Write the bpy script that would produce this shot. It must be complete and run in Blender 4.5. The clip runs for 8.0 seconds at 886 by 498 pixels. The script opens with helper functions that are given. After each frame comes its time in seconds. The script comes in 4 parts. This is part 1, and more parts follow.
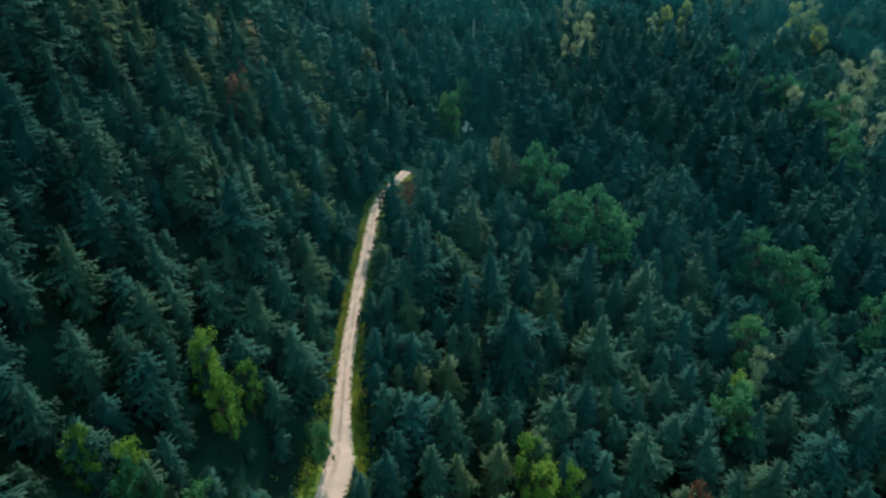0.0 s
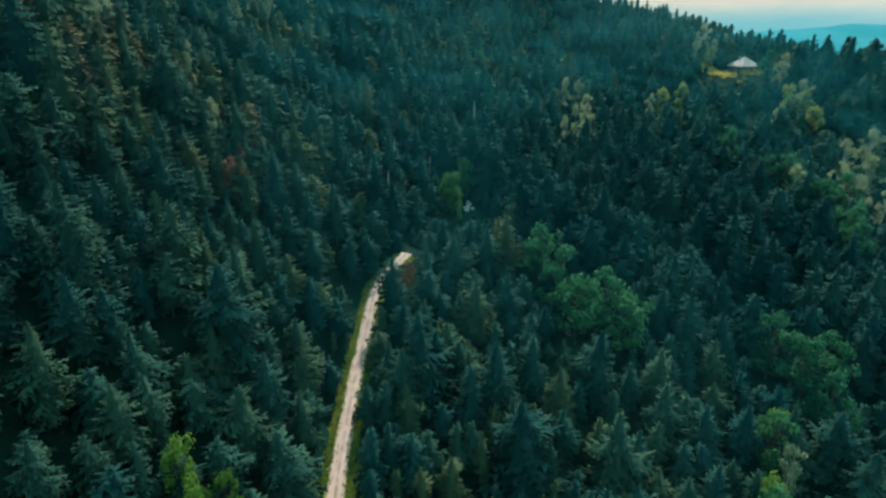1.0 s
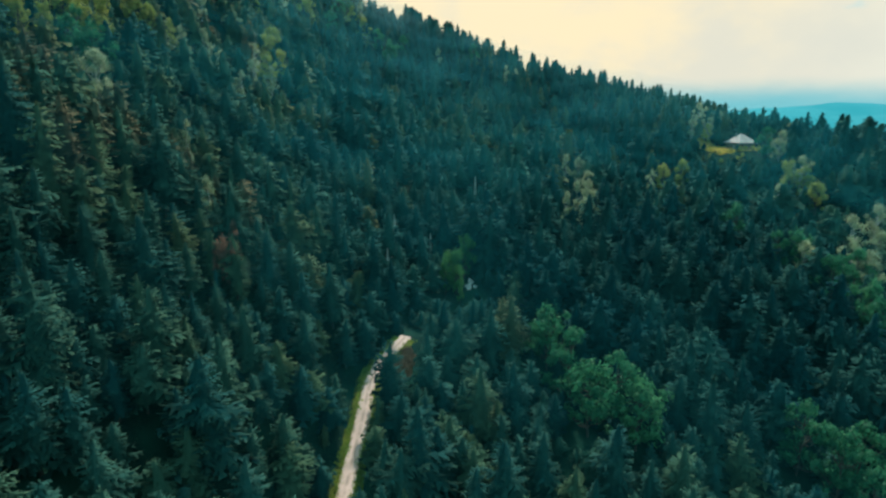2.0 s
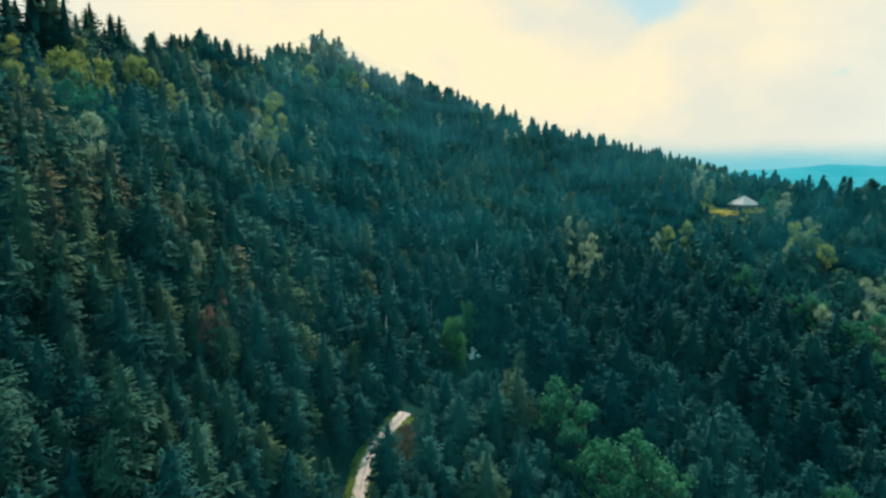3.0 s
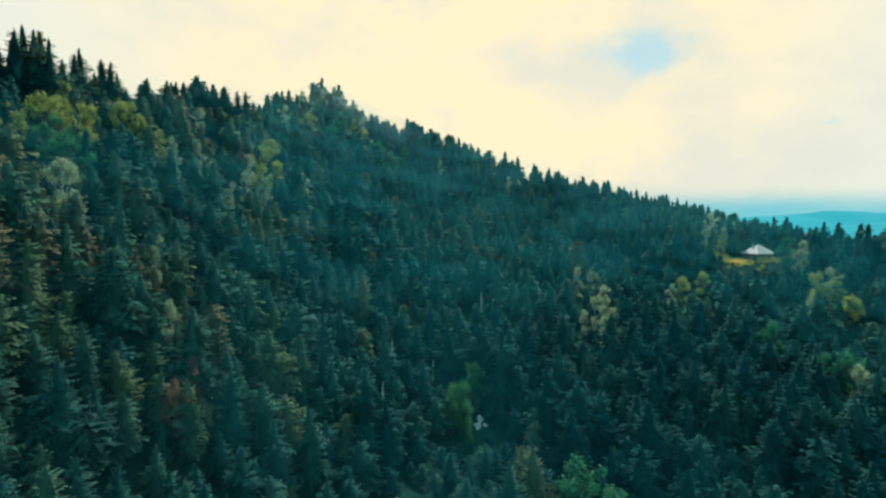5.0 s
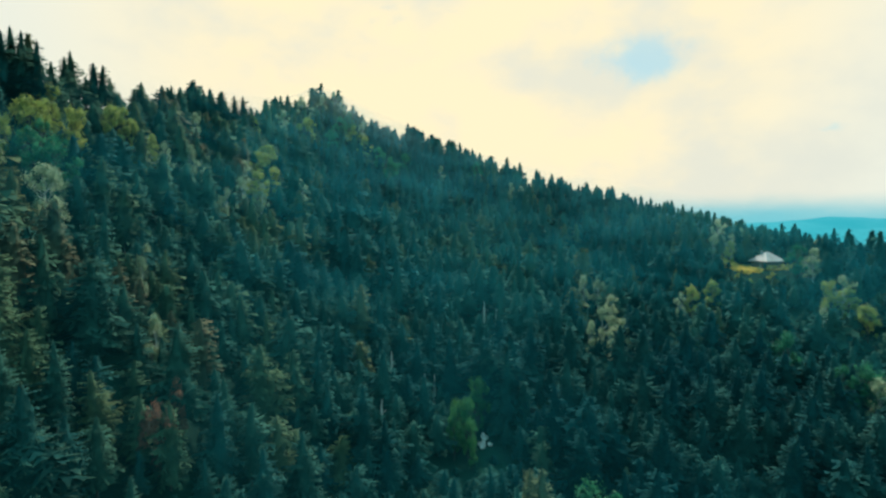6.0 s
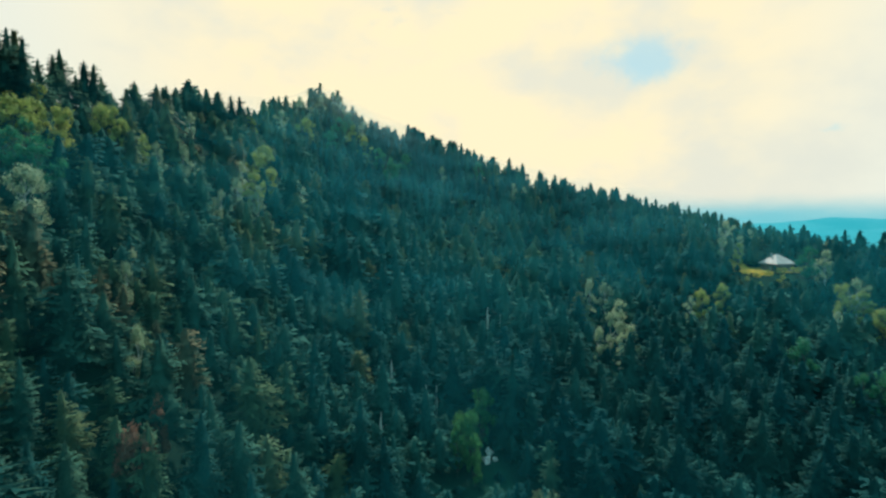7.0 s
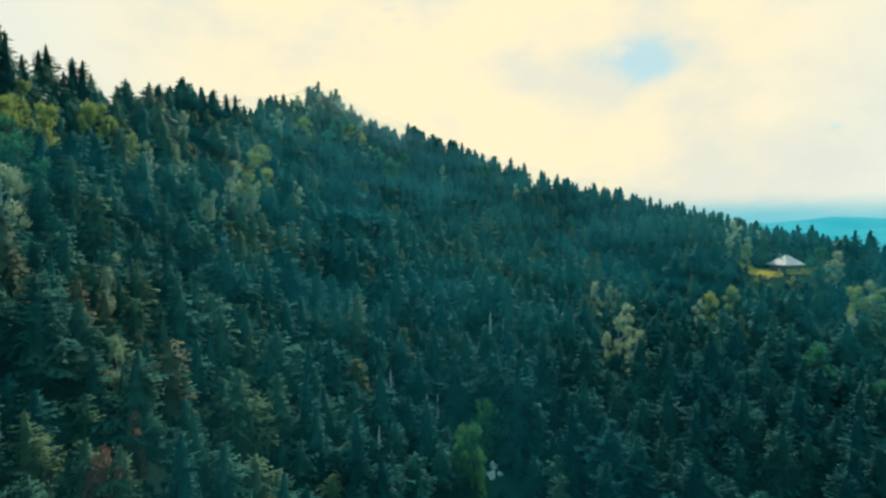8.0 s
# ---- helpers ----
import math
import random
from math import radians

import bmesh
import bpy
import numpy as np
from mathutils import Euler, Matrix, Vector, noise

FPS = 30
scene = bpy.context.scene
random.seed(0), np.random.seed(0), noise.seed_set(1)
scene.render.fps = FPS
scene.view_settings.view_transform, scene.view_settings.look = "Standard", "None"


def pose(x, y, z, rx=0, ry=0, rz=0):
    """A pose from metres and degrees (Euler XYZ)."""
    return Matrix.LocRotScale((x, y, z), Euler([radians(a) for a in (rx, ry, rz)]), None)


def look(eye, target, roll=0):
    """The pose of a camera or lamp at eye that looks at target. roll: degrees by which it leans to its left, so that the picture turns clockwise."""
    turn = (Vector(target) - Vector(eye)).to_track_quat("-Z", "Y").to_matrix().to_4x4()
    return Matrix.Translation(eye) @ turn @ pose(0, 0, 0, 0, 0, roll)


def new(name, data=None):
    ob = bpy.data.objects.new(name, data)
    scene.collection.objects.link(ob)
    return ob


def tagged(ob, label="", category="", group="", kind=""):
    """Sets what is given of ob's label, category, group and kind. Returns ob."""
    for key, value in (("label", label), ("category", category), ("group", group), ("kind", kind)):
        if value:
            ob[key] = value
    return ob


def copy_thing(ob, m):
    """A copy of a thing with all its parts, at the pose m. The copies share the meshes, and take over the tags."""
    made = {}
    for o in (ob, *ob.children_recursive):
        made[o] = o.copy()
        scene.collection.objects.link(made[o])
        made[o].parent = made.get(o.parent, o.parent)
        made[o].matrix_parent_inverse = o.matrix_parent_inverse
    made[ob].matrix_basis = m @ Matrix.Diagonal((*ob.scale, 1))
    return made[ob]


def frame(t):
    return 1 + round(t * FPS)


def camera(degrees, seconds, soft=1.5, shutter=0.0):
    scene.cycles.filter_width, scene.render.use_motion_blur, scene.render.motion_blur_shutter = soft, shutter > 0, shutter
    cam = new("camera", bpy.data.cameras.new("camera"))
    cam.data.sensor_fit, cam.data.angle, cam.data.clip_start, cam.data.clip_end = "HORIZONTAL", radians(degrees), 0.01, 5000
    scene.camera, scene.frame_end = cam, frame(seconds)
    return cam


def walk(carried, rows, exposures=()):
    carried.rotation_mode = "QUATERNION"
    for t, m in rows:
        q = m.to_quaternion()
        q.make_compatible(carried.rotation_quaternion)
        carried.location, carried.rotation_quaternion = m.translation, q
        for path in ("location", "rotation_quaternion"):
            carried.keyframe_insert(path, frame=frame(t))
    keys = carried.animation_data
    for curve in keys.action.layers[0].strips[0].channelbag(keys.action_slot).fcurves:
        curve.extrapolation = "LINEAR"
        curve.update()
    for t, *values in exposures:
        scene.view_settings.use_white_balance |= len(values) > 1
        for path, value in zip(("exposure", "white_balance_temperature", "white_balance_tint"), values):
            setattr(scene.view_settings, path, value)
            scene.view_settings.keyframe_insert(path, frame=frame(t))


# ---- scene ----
cam = camera(75.6, 8.0, soft=2.5)
METRES, EYE, TILT, LEAN, TURN = 60.0, 72.0, -28.0, 0.0, 0.0
ROWS = [
    (0.0, 0.0, 0.0, 0.0, -0.0, 0.0, -0.0),
    (0.5, -0.0037, 0.0484, 0.0268, -0.01, 3.45, 0.04),
    (1.0, -0.0056, 0.1033, 0.0563, 0.07, 7.22, 0.09),
    (1.5, -0.0088, 0.1583, 0.0862, 0.07, 10.97, 0.12),
    (2.0, -0.0116, 0.2117, 0.116, 0.08, 14.38, 0.16),
    (3.5, -0.0215, 0.3736, 0.2137, 0.1, 22.53, 0.19),
    (4.0, -0.0234, 0.4301, 0.2458, 0.14, 23.89, 0.24),
    (4.5, -0.0268, 0.4821, 0.2771, 0.14, 24.57, 0.28),
    (6.0, -0.0365, 0.6427, 0.3751, 0.25, 25.68, 0.33),
    (6.5, -0.0392, 0.6943, 0.4063, 0.3, 25.79, 0.36),
    (7.0, -0.0422, 0.7517, 0.4418, 0.38, 25.83, 0.4),
    (7.5, -0.0451, 0.804, 0.4731, 0.41, 25.84, 0.42),
    (8.0, -0.0483, 0.8603, 0.507, 0.43, 25.84, 0.49),
]
EXPOSURES = [(0.0, 0.14, 6200, 8), (1.0, 0.20, 6120, 6), (2.0, 0.26, 6010, 4), (3.5, 0.33, 5940, 3), (8.0, 0.33, 5920, 2)]
walk(cam, [(t, pose(0, 0, EYE, TILT, LEAN, TURN) @ pose(METRES * x, METRES * y, METRES * z, 90 + pitch, roll, yaw))
           for t, x, y, z, yaw, pitch, roll in ROWS], EXPOSURES)

# ---- sky and sun ----
SUN_AZ, SUN_EL = 13.0, 48.0          # degrees to the right of straight ahead, degrees up
SUN_DIR = Vector((math.sin(radians(SUN_AZ)) * math.cos(radians(SUN_EL)),
                  math.cos(radians(SUN_AZ)) * math.cos(radians(SUN_EL)), math.sin(radians(SUN_EL))))


class Nodes:
    """A short way to wire a node tree."""

    def __init__(self, tree):
        self.tree = tree
        tree.nodes.clear()

    def add(self, kind, inputs=(), operation="", blend="", span="", attribute="", clamp=False):
        node = self.tree.nodes.new(kind)
        if operation:
            node.operation = operation
        if blend:
            node.data_type, node.blend_type = "RGBA", blend
        if span:
            node.interpolation_type = span
        if attribute:
            node.attribute_name = attribute
        if clamp:
            node.use_clamp = True
        for key, value in dict(inputs).items():
            self.put(node, key, value)
        return node

    def put(self, node, key, value):
        if isinstance(value, bpy.types.NodeSocket):
            self.tree.links.new(value, node.inputs[key])
        else:
            node.inputs[key].default_value = value

    def math(self, op, a, b=0.0, clamp=False):
        return self.add("ShaderNodeMath", {0: a, 1: b}, operation=op, clamp=clamp).outputs[0]

    def vec(self, op, a, b=(0, 0, 0), out=0):
        return self.add("ShaderNodeVectorMath", {0: a, 1: b}, operation=op).outputs[out]

    def span(self, value, a, b, c=0.0, d=1.0):
        return self.add("ShaderNodeMapRange", {0: value, 1: a, 2: b, 3: c, 4: d}, span="SMOOTHSTEP").outputs[0]

    def mix(self, fac, a, b, blend="MIX"):
        return self.add("ShaderNodeMix", {0: fac, 6: a, 7: b}, blend=blend).outputs[2]

    def noise(self, vector, scale, detail=3.0, rough=0.55, out="Fac"):
        return self.add("ShaderNodeTexNoise", {"Vector": vector, "Scale": scale, "Detail": detail, "Roughness": rough}).outputs[out]


def rgb(r, g, b):
    return (r, g, b, 1.0)


world = bpy.data.worlds.new("sky")
scene.world = world
world.use_nodes = True
n = Nodes(world.node_tree)
way = n.add("ShaderNodeTexCoord").outputs["Generated"]
up = n.add("ShaderNodeSeparateXYZ", {0: way}).outputs
clear = n.add("ShaderNodeTexSky")
clear.sky_type, clear.sun_disc, clear.sun_elevation, clear.sun_rotation = "NISHITA", False, radians(SUN_EL), radians(SUN_AZ)
clear = n.vec("MULTIPLY", clear.outputs[0], (0.040, 0.080, 0.080))
flat = n.vec("DIVIDE", way, n.add("ShaderNodeCombineXYZ", {0: n.math("ADD", up[2], 0.25), 1: n.math("ADD", up[2], 0.25), 2: 1.0}).outputs[0])
puffs = n.noise(flat, 1.7, 7.0, 0.55)
wisps = n.noise(n.vec("MULTIPLY", n.vec("ADD", way, (3.1, 7.7, 0.4)), (1.0, 1.0, 1.5)), 3.6, 5.0, 0.52)
glow = n.vec("DOT_PRODUCT", way, (0.05, 0.92, 0.38), out=1)
dull = n.mix(n.span(up[2], 0.0, 0.85), rgb(0.13, 0.46, 0.54), rgb(0.40, 1.05, 1.15))       # an overcast dome is brightest overhead
cloud = n.mix(n.span(glow, 0.45, 0.76), dull, rgb(0.74, 0.69, 0.57))
cloud = n.mix(n.span(glow, 0.76, 0.95), cloud, rgb(0.90, 0.72, 0.455))
cloud = n.mix(n.math("MULTIPLY", n.span(wisps, 0.44, 0.66), 0.75), cloud, rgb(0.66, 0.62, 0.525))
gap = n.vec("LENGTH", n.vec("MULTIPLY", n.vec("SUBTRACT", way, (0.318, 0.895, 0.262)), (12.0, 9.0, 24.0)), out=1)
gap = n.math("ADD", gap, n.math("MULTIPLY", n.math("SUBTRACT", n.noise(way, 11.0, 5.0, 0.6), 0.5), 2.4))
cover = n.math("MULTIPLY", n.span(puffs, 0.20, 0.36), n.span(gap, 0.20, 1.20, 0.50, 1.0))
sky = n.mix(cover, clear, cloud)
low = n.math("ADD", up[2], n.math("MULTIPLY", n.math("SUBTRACT", puffs, 0.5), 0.03))
sky = n.mix(n.span(low, 0.004, 0.052), rgb(0.20, 0.48, 0.51), sky)
n.add("ShaderNodeOutputWorld", {0: n.add("ShaderNodeBackground", {0: sky, 1: 1.0}).outputs[0]})

sun = new("sun", bpy.data.lights.new("sun", "SUN"))
sun.data.energy, sun.data.angle, sun.data.color = 5.0, radians(1.5), (1.0, 0.92, 0.79)
sun.matrix_world = look(SUN_DIR * 300, (0, 0, 0))

# ---- materials ----


def material(name):
    m = bpy.data.materials.new(name)
    m.use_nodes = True
    return m, Nodes(m.node_tree)


def surface(n, color, rough=0.8, bump=None, strength=0.4, distance=0.05, metal=0.0, lucent=0.0, spec=0.3, normal=None):
    inputs = {"Base Color": color, "Roughness": rough, "Metallic": metal, "Specular IOR Level": spec}
    if bump is not None:
        inputs["Normal"] = n.add("ShaderNodeBump", {"Height": bump, "Strength": strength, "Distance": distance}).outputs[0]
    if normal is not None:
        inputs["Normal"] = normal
    out = n.add("ShaderNodeBsdfPrincipled", inputs).outputs[0]
    if lucent:
        leaf = n.add("ShaderNodeBsdfTranslucent", {0: color, **({"Normal": normal} if normal is not None else {})}).outputs[0]
        out = n.add("ShaderNodeMixShader", {0: lucent, 1: out, 2: leaf}).outputs[0]
    n.add("ShaderNodeOutputMaterial", {0: out})


def ramp(n, value, stops):
    node = n.add("ShaderNodeValToRGB", {0: value})
    while len(node.color_ramp.elements) < len(stops):
        node.color_ramp.elements.new(0.5)
    for element, (place, color) in zip(node.color_ramp.elements, stops):
        element.position, element.color = place, color
    return node.outputs[0]


SPRUCE_RAMP = [(0.0, rgb(0.004, 0.030, 0.035)), (0.3, rgb(0.008, 0.045, 0.049)), (0.55, rgb(0.014, 0.059, 0.058)), (0.75, rgb(0.026, 0.071, 0.055)),
               (0.88, rgb(0.050, 0.086, 0.046)), (0.96, rgb(0.078, 0.096, 0.044)), (1.0, rgb(0.088, 0.080, 0.046))]


def needles(name, stuff):
    m, n = material(name)
    if stuff:
        own = n.add("ShaderNodeAttribute", attribute="tint").outputs["Fac"]
    else:
        own = n.add("ShaderNodeAttribute", attribute="tint")
        own.attribute_type = "OBJECT"
        own = own.outputs["Fac"]
    place = n.add("ShaderNodeNewGeometry").outputs["Position"]
    tip = n.add("ShaderNodeAttribute", attribute="tip").outputs["Fac"]
    color = ramp(n, own, SPRUCE_RAMP)
    # paler tips: young needles, with the sun's rim light put into the colour
    fresh = n.math("MULTIPLY", n.span(tip, 0.40, 1.0), n.span(own, 0.0, 0.8, 0.03, 0.26 if stuff else 0.42))
    color = n.mix(fresh, color, rgb(0.120, 0.165, 0.080))
    color = n.mix(n.span(n.noise(place, 0.9, 3.0), 0.40, 0.75, 0.0, 0.25 if stuff else 0.40), color, rgb(0.030, 0.084, 0.064))
    color = n.mix(n.span(n.noise(place, 0.035, 2.0), 0.42, 0.62, 0.0, 0.40), color, rgb(0.042, 0.104, 0.076))
    puff = n.add("ShaderNodeAttribute", attribute="puff").outputs["Vector"]
    if not stuff:
        turn = n.add("ShaderNodeVectorTransform", {0: puff})
        turn.vector_type, turn.convert_from, turn.convert_to = "VECTOR", "OBJECT", "WORLD"
        puff = turn.outputs[0]
    surface(n, color, 0.9, lucent=0.05, spec=0.02, normal=n.vec("NORMALIZE", puff))
    return m


def leaves(name, ramp_stops):
    m, n = material(name)
    own = n.add("ShaderNodeObjectInfo").outputs["Random"]
    isle = n.add("ShaderNodeNewGeometry")
    color = ramp(n, own, ramp_stops)
    color = n.mix(n.math("MULTIPLY", isle.outputs["Random Per Island"], 0.5), color, ramp_stops[-1][1])
    color = n.mix(n.span(n.noise(isle.outputs["Position"], 0.8, 2.0), 0.4, 0.7, 0.0, 0.4), color, ramp_stops[0][1])
    surface(n, color, 0.6, lucent=0.55, spec=0.2)
    return m


NEEDLES, FAR_NEEDLES = needles("spruce_needles", False), needles("far_spruce_needles", True)
GREEN_LEAVES = leaves("fresh_green_leaves", [(0.0, rgb(0.018, 0.105, 0.060)), (0.5, rgb(0.034, 0.150, 0.075)), (1.0, rgb(0.075, 0.220, 0.090))])
YELLOW_LEAVES = leaves("yellow_green_leaves", [(0.0, rgb(0.10, 0.18, 0.050)), (0.5, rgb(0.22, 0.265, 0.060)), (1.0, rgb(0.40, 0.38, 0.09))])
PALE_LEAVES = leaves("pale_grey_green_leaves", [(0.0, rgb(0.13, 0.20, 0.125)), (0.5, rgb(0.22, 0.29, 0.17)), (1.0, rgb(0.37, 0.40, 0.235))])
LIME_LEAVES = leaves("lime_green_leaves", [(0.0, rgb(0.055, 0.165, 0.036)), (0.5, rgb(0.105, 0.235, 0.042)), (1.0, rgb(0.20, 0.32, 0.055))])
FRESH_LEAVES = leaves("bright_green_leaves", [(0.0, rgb(0.030, 0.115, 0.045)), (0.5, rgb(0.055, 0.165, 0.052)), (1.0, rgb(0.10, 0.22, 0.06))])
RUSTY = leaves("rusty_dead_needles", [(0.0, rgb(0.11, 0.065, 0.045)), (0.5, rgb(0.17, 0.09, 0.06)), (1.0, rgb(0.23, 0.13, 0.085))])

BARK, n = material("grey_brown_bark")
at = n.add("ShaderNodeTexCoord").outputs["Object"]
grain = n.noise(n.vec("MULTIPLY", at, (6.0, 6.0, 1.2)), 2.0, 4.0)
surface(n, n.mix(grain, rgb(0.030, 0.024, 0.019), rgb(0.095, 0.078, 0.063)), 0.9, grain, 0.6)
PALE_BARK, n = material("pale_grey_bark")
at = n.add("ShaderNodeTexCoord").outputs["Object"]
grain = n.noise(n.vec("MULTIPLY", at, (5.0, 5.0, 2.5)), 2.0, 4.0)
surface(n, n.mix(grain, rgb(0.22, 0.21, 0.18), rgb(0.50, 0.48, 0.43)), 0.85, grain, 0.5)

ROCK, n = material("pale_rock")
at = n.add("ShaderNodeNewGeometry").outputs["Position"]
rough = n.noise(at, 1.4, 6.0, 0.65)
surface(n, n.mix(n.span(rough, 0.3, 0.7), rgb(0.26, 0.25, 0.23), rgb(0.50, 0.48, 0.44)), 0.9, rough, 0.7, 0.1)

FLOOR, n = material("forest_floor")
at = n.add("ShaderNodeNewGeometry").outputs["Position"]
fine, broad = n.noise(at, 1.6, 6.0, 0.65), n.noise(at, 0.09, 3.0)
# painted near black, so gaps between the crowns read as deep shade
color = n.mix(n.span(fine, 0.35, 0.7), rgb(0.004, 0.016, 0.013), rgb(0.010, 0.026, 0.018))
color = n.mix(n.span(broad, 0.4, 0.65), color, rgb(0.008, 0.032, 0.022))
surface(n, color, 0.95, fine, 0.8, 0.2, spec=0.02)


def grass(name, dull, bright, lush):
    m, n = material(name)
    place = n.add("ShaderNodeNewGeometry").outputs["Position"]
    fine, broad = n.noise(place, 0.7, 4.0), n.noise(place, 0.16, 3.0)
    color = n.mix(n.span(fine, 0.3, 0.7), dull, bright)
    color = n.mix(n.span(broad, 0.42, 0.6, 0.0, 0.7), color, lush)
    surface(n, color, 0.75, lucent=0.35)
    return m


VERGE_GRASS = grass("verge_grass", rgb(0.17, 0.22, 0.040), rgb(0.36, 0.38, 0.070), rgb(0.17, 0.26, 0.042))
DRY_GRASS = grass("dry_brown_grass", rgb(0.085, 0.065, 0.04), rgb(0.17, 0.125, 0.08), rgb(0.06, 0.085, 0.04))
MEADOW_GRASS = grass("meadow_grass", rgb(0.48, 0.37, 0.070), rgb(0.74, 0.55, 0.14), rgb(0.32, 0.30, 0.060))

GRAVEL, n = material("pale_gravel")
at = n.add("ShaderNodeNewGeometry").outputs["Position"]
across = n.add("ShaderNodeAttribute", attribute="across").outputs["Fac"]
stones, damp = n.noise(at, 5.0, 6.0, 0.7), n.noise(at, 0.22, 3.0)
color = n.mix(stones, rgb(0.38, 0.255, 0.215), rgb(0.62, 0.445, 0.38))
color = n.mix(n.span(damp, 0.40, 0.72, 0.0, 0.45), color, rgb(0.27, 0.21, 0.175))
middle = n.math("MULTIPLY", n.span(n.math("ABSOLUTE", across), 0.30, 0.05), n.span(n.noise(at, 0.5, 3.0), 0.3, 0.6))
color = n.mix(n.math("MULTIPLY", middle, 0.75), color, rgb(0.20, 0.155, 0.125))
edge = n.math("MULTIPLY", n.span(n.math("ADD", n.math("ABSOLUTE", across), n.math("MULTIPLY", n.noise(at, 1.1, 4.0), 0.5)), 1.05, 1.4), 0.7)
color = n.mix(edge, color, rgb(0.20, 0.19, 0.11))
surface(n, color, 0.95, stones, 0.5, 0.04)

# ---- the lie of the land ----
GRID = 70.0
CONTROL = np.array([[96, 47, -2, -44, -75, -99, -124, -153, -184],
                    [107, 72, 29, -32, -50, -69, -95, -119, -140],
                    [118, 90, 64, -15, -23, -44, -70, -85, -95],
                    [136, 97, 74, 10, -4, -21, -44, -50, -47],
                    [166, 113, 64, 15, 22, 14, -18, -12, -3],
                    [190, 140, 82, 39, 37, 24, 11, 27, 25],
                    [191, 145, 94, 52, 43, 45, 52, 47, 20],
                    [165, 152, 121, 82, 76, 80, 76, 43, -1],
                    [114, 144, 171, 139, 114, 97, 75, 29, -18],
                    [74, 118, 158, 129, 83, 66, 52, 17, -22],
                    [53, 87, 102, 79, 36, 19, 13, 0, -19]], float)
ROAD = [(-20.0, -40.0, -27.0), (-20.5, 30.0, -16.0), (-19.8, 60.0, -9.0), (-18.6, 72.0, -6.4), (-19.5, 91.0, -2.0), (-19.3, 113.0, 3.2),
        (-18.4, 124.0, 6.8), (-18.0, 134.0, 9.9), (-17.0, 139.8, 11.9), (-15.0, 143.5, 13.6), (-12.6, 147.0, 15.0), (-10.3, 151.2, 16.1)]


def curve_points(points, step):
    """A smooth line through the points, by Catmull-Rom."""
    p = [np.array(q) for q in points]
    p = [2 * p[0] - p[1], *p, 2 * p[-1] - p[-2]]
    out = []
    for a, b, c, d in zip(p, p[1:], p[2:], p[3:]):
        k = max(2, int(np.linalg.norm(c - b) / step))
        for u in np.arange(k) / k:
            out.append(0.5 * (2 * b + (c - a) * u + (2 * a - 5 * b + 4 * c - d) * u * u + (3 * b - a - 3 * c + d) * u ** 3))
    return np.array(out + [p[-2]])


ROAD_LINE = curve_points(ROAD, 1.5)
HOUSE = np.array((177.0, 361.0, 49.3))


def weights(u):
    return np.stack([(1 - u) ** 3, 3 * u ** 3 - 6 * u ** 2 + 4, -3 * u ** 3 + 3 * u ** 2 + 3 * u + 1, u ** 3], -1) / 6


def ripple(x, y):
    return (np.sin(x * 0.11 + 1.3 * np.sin(y * 0.05)) * np.sin(y * 0.093 + 0.7) * 0.9
            + np.sin(x * 0.31 + y * 0.17) * np.sin(y * 0.27 - x * 0.12) * 0.35)


def land(x, y):
    """Height of the ground, for arrays of places."""
    x, y = np.atleast_1d(np.asarray(x, float)), np.atleast_1d(np.asarray(y, float))
    gx, gy = np.clip((x + 230) / GRID, 1, 6.999), np.clip((y + 70) / GRID, 1, 8.999)
    i, j = gx.astype(int), gy.astype(int)
    wx, wy = weights(gx - i), weights(gy - j)
    z = sum(wx[:, a] * wy[:, b] * CONTROL[j - 1 + b, i - 1 + a] for a in range(4) for b in range(4))
    z = z + ripple(x, y)
    z = z + 15.0 * np.exp(-((x + 99) / 26) ** 2 - ((y - 520) / 45) ** 2)              # the knoll on the crest
    fall = np.clip((y - 250) / 40, 0, 1) * np.clip((410 - y) / 40, 0, 1)
    z = z - 0.60 * np.clip(-141 - x, 0, 120) * fall                                   # the back of the western crest falls away
    off = np.maximum(np.maximum(-160 - x, x - 259), np.maximum(-y, y - 559))      # past the grid the land sinks to the plain
    sink = np.clip(off / 700, 0, 1)
    sink = sink * sink * (3 - 2 * sink)
    z = z * (1 - sink) - 120 * sink
    near = np.hypot(x - HOUSE[0], y - HOUSE[1])
    k = np.clip((34 - near) / 22, 0, 1)
    z = z * (1 - k) + (HOUSE[2] + 0.05 * (y - HOUSE[1])) * k
    for s in range(0, len(x), 20000):
        xs, ys = x[s:s + 20000], y[s:s + 20000]
        gap = (xs[:, None] - ROAD_LINE[None, ::2, 0]) ** 2 + (ys[:, None] - ROAD_LINE[None, ::2, 1]) ** 2
        share = np.exp(-(gap - gap.min(1)[:, None]) / 12)
        level = (share * ROAD_LINE[None, ::2, 2]).sum(1) / share.sum(1)
        k = np.clip((15 - np.sqrt(gap.min(1))) / 11.5, 0, 1)
        k = k * k * (3 - 2 * k)
        z[s:s + 20000] = z[s:s + 20000] * (1 - k) + (level - 0.22) * k
    return z


def road_gap(x, y):
    return np.sqrt(((np.asarray(x)[:, None] - ROAD_LINE[None, :, 0]) ** 2 + (np.asarray(y)[:, None] - ROAD_LINE[None, :, 1]) ** 2).min(1))


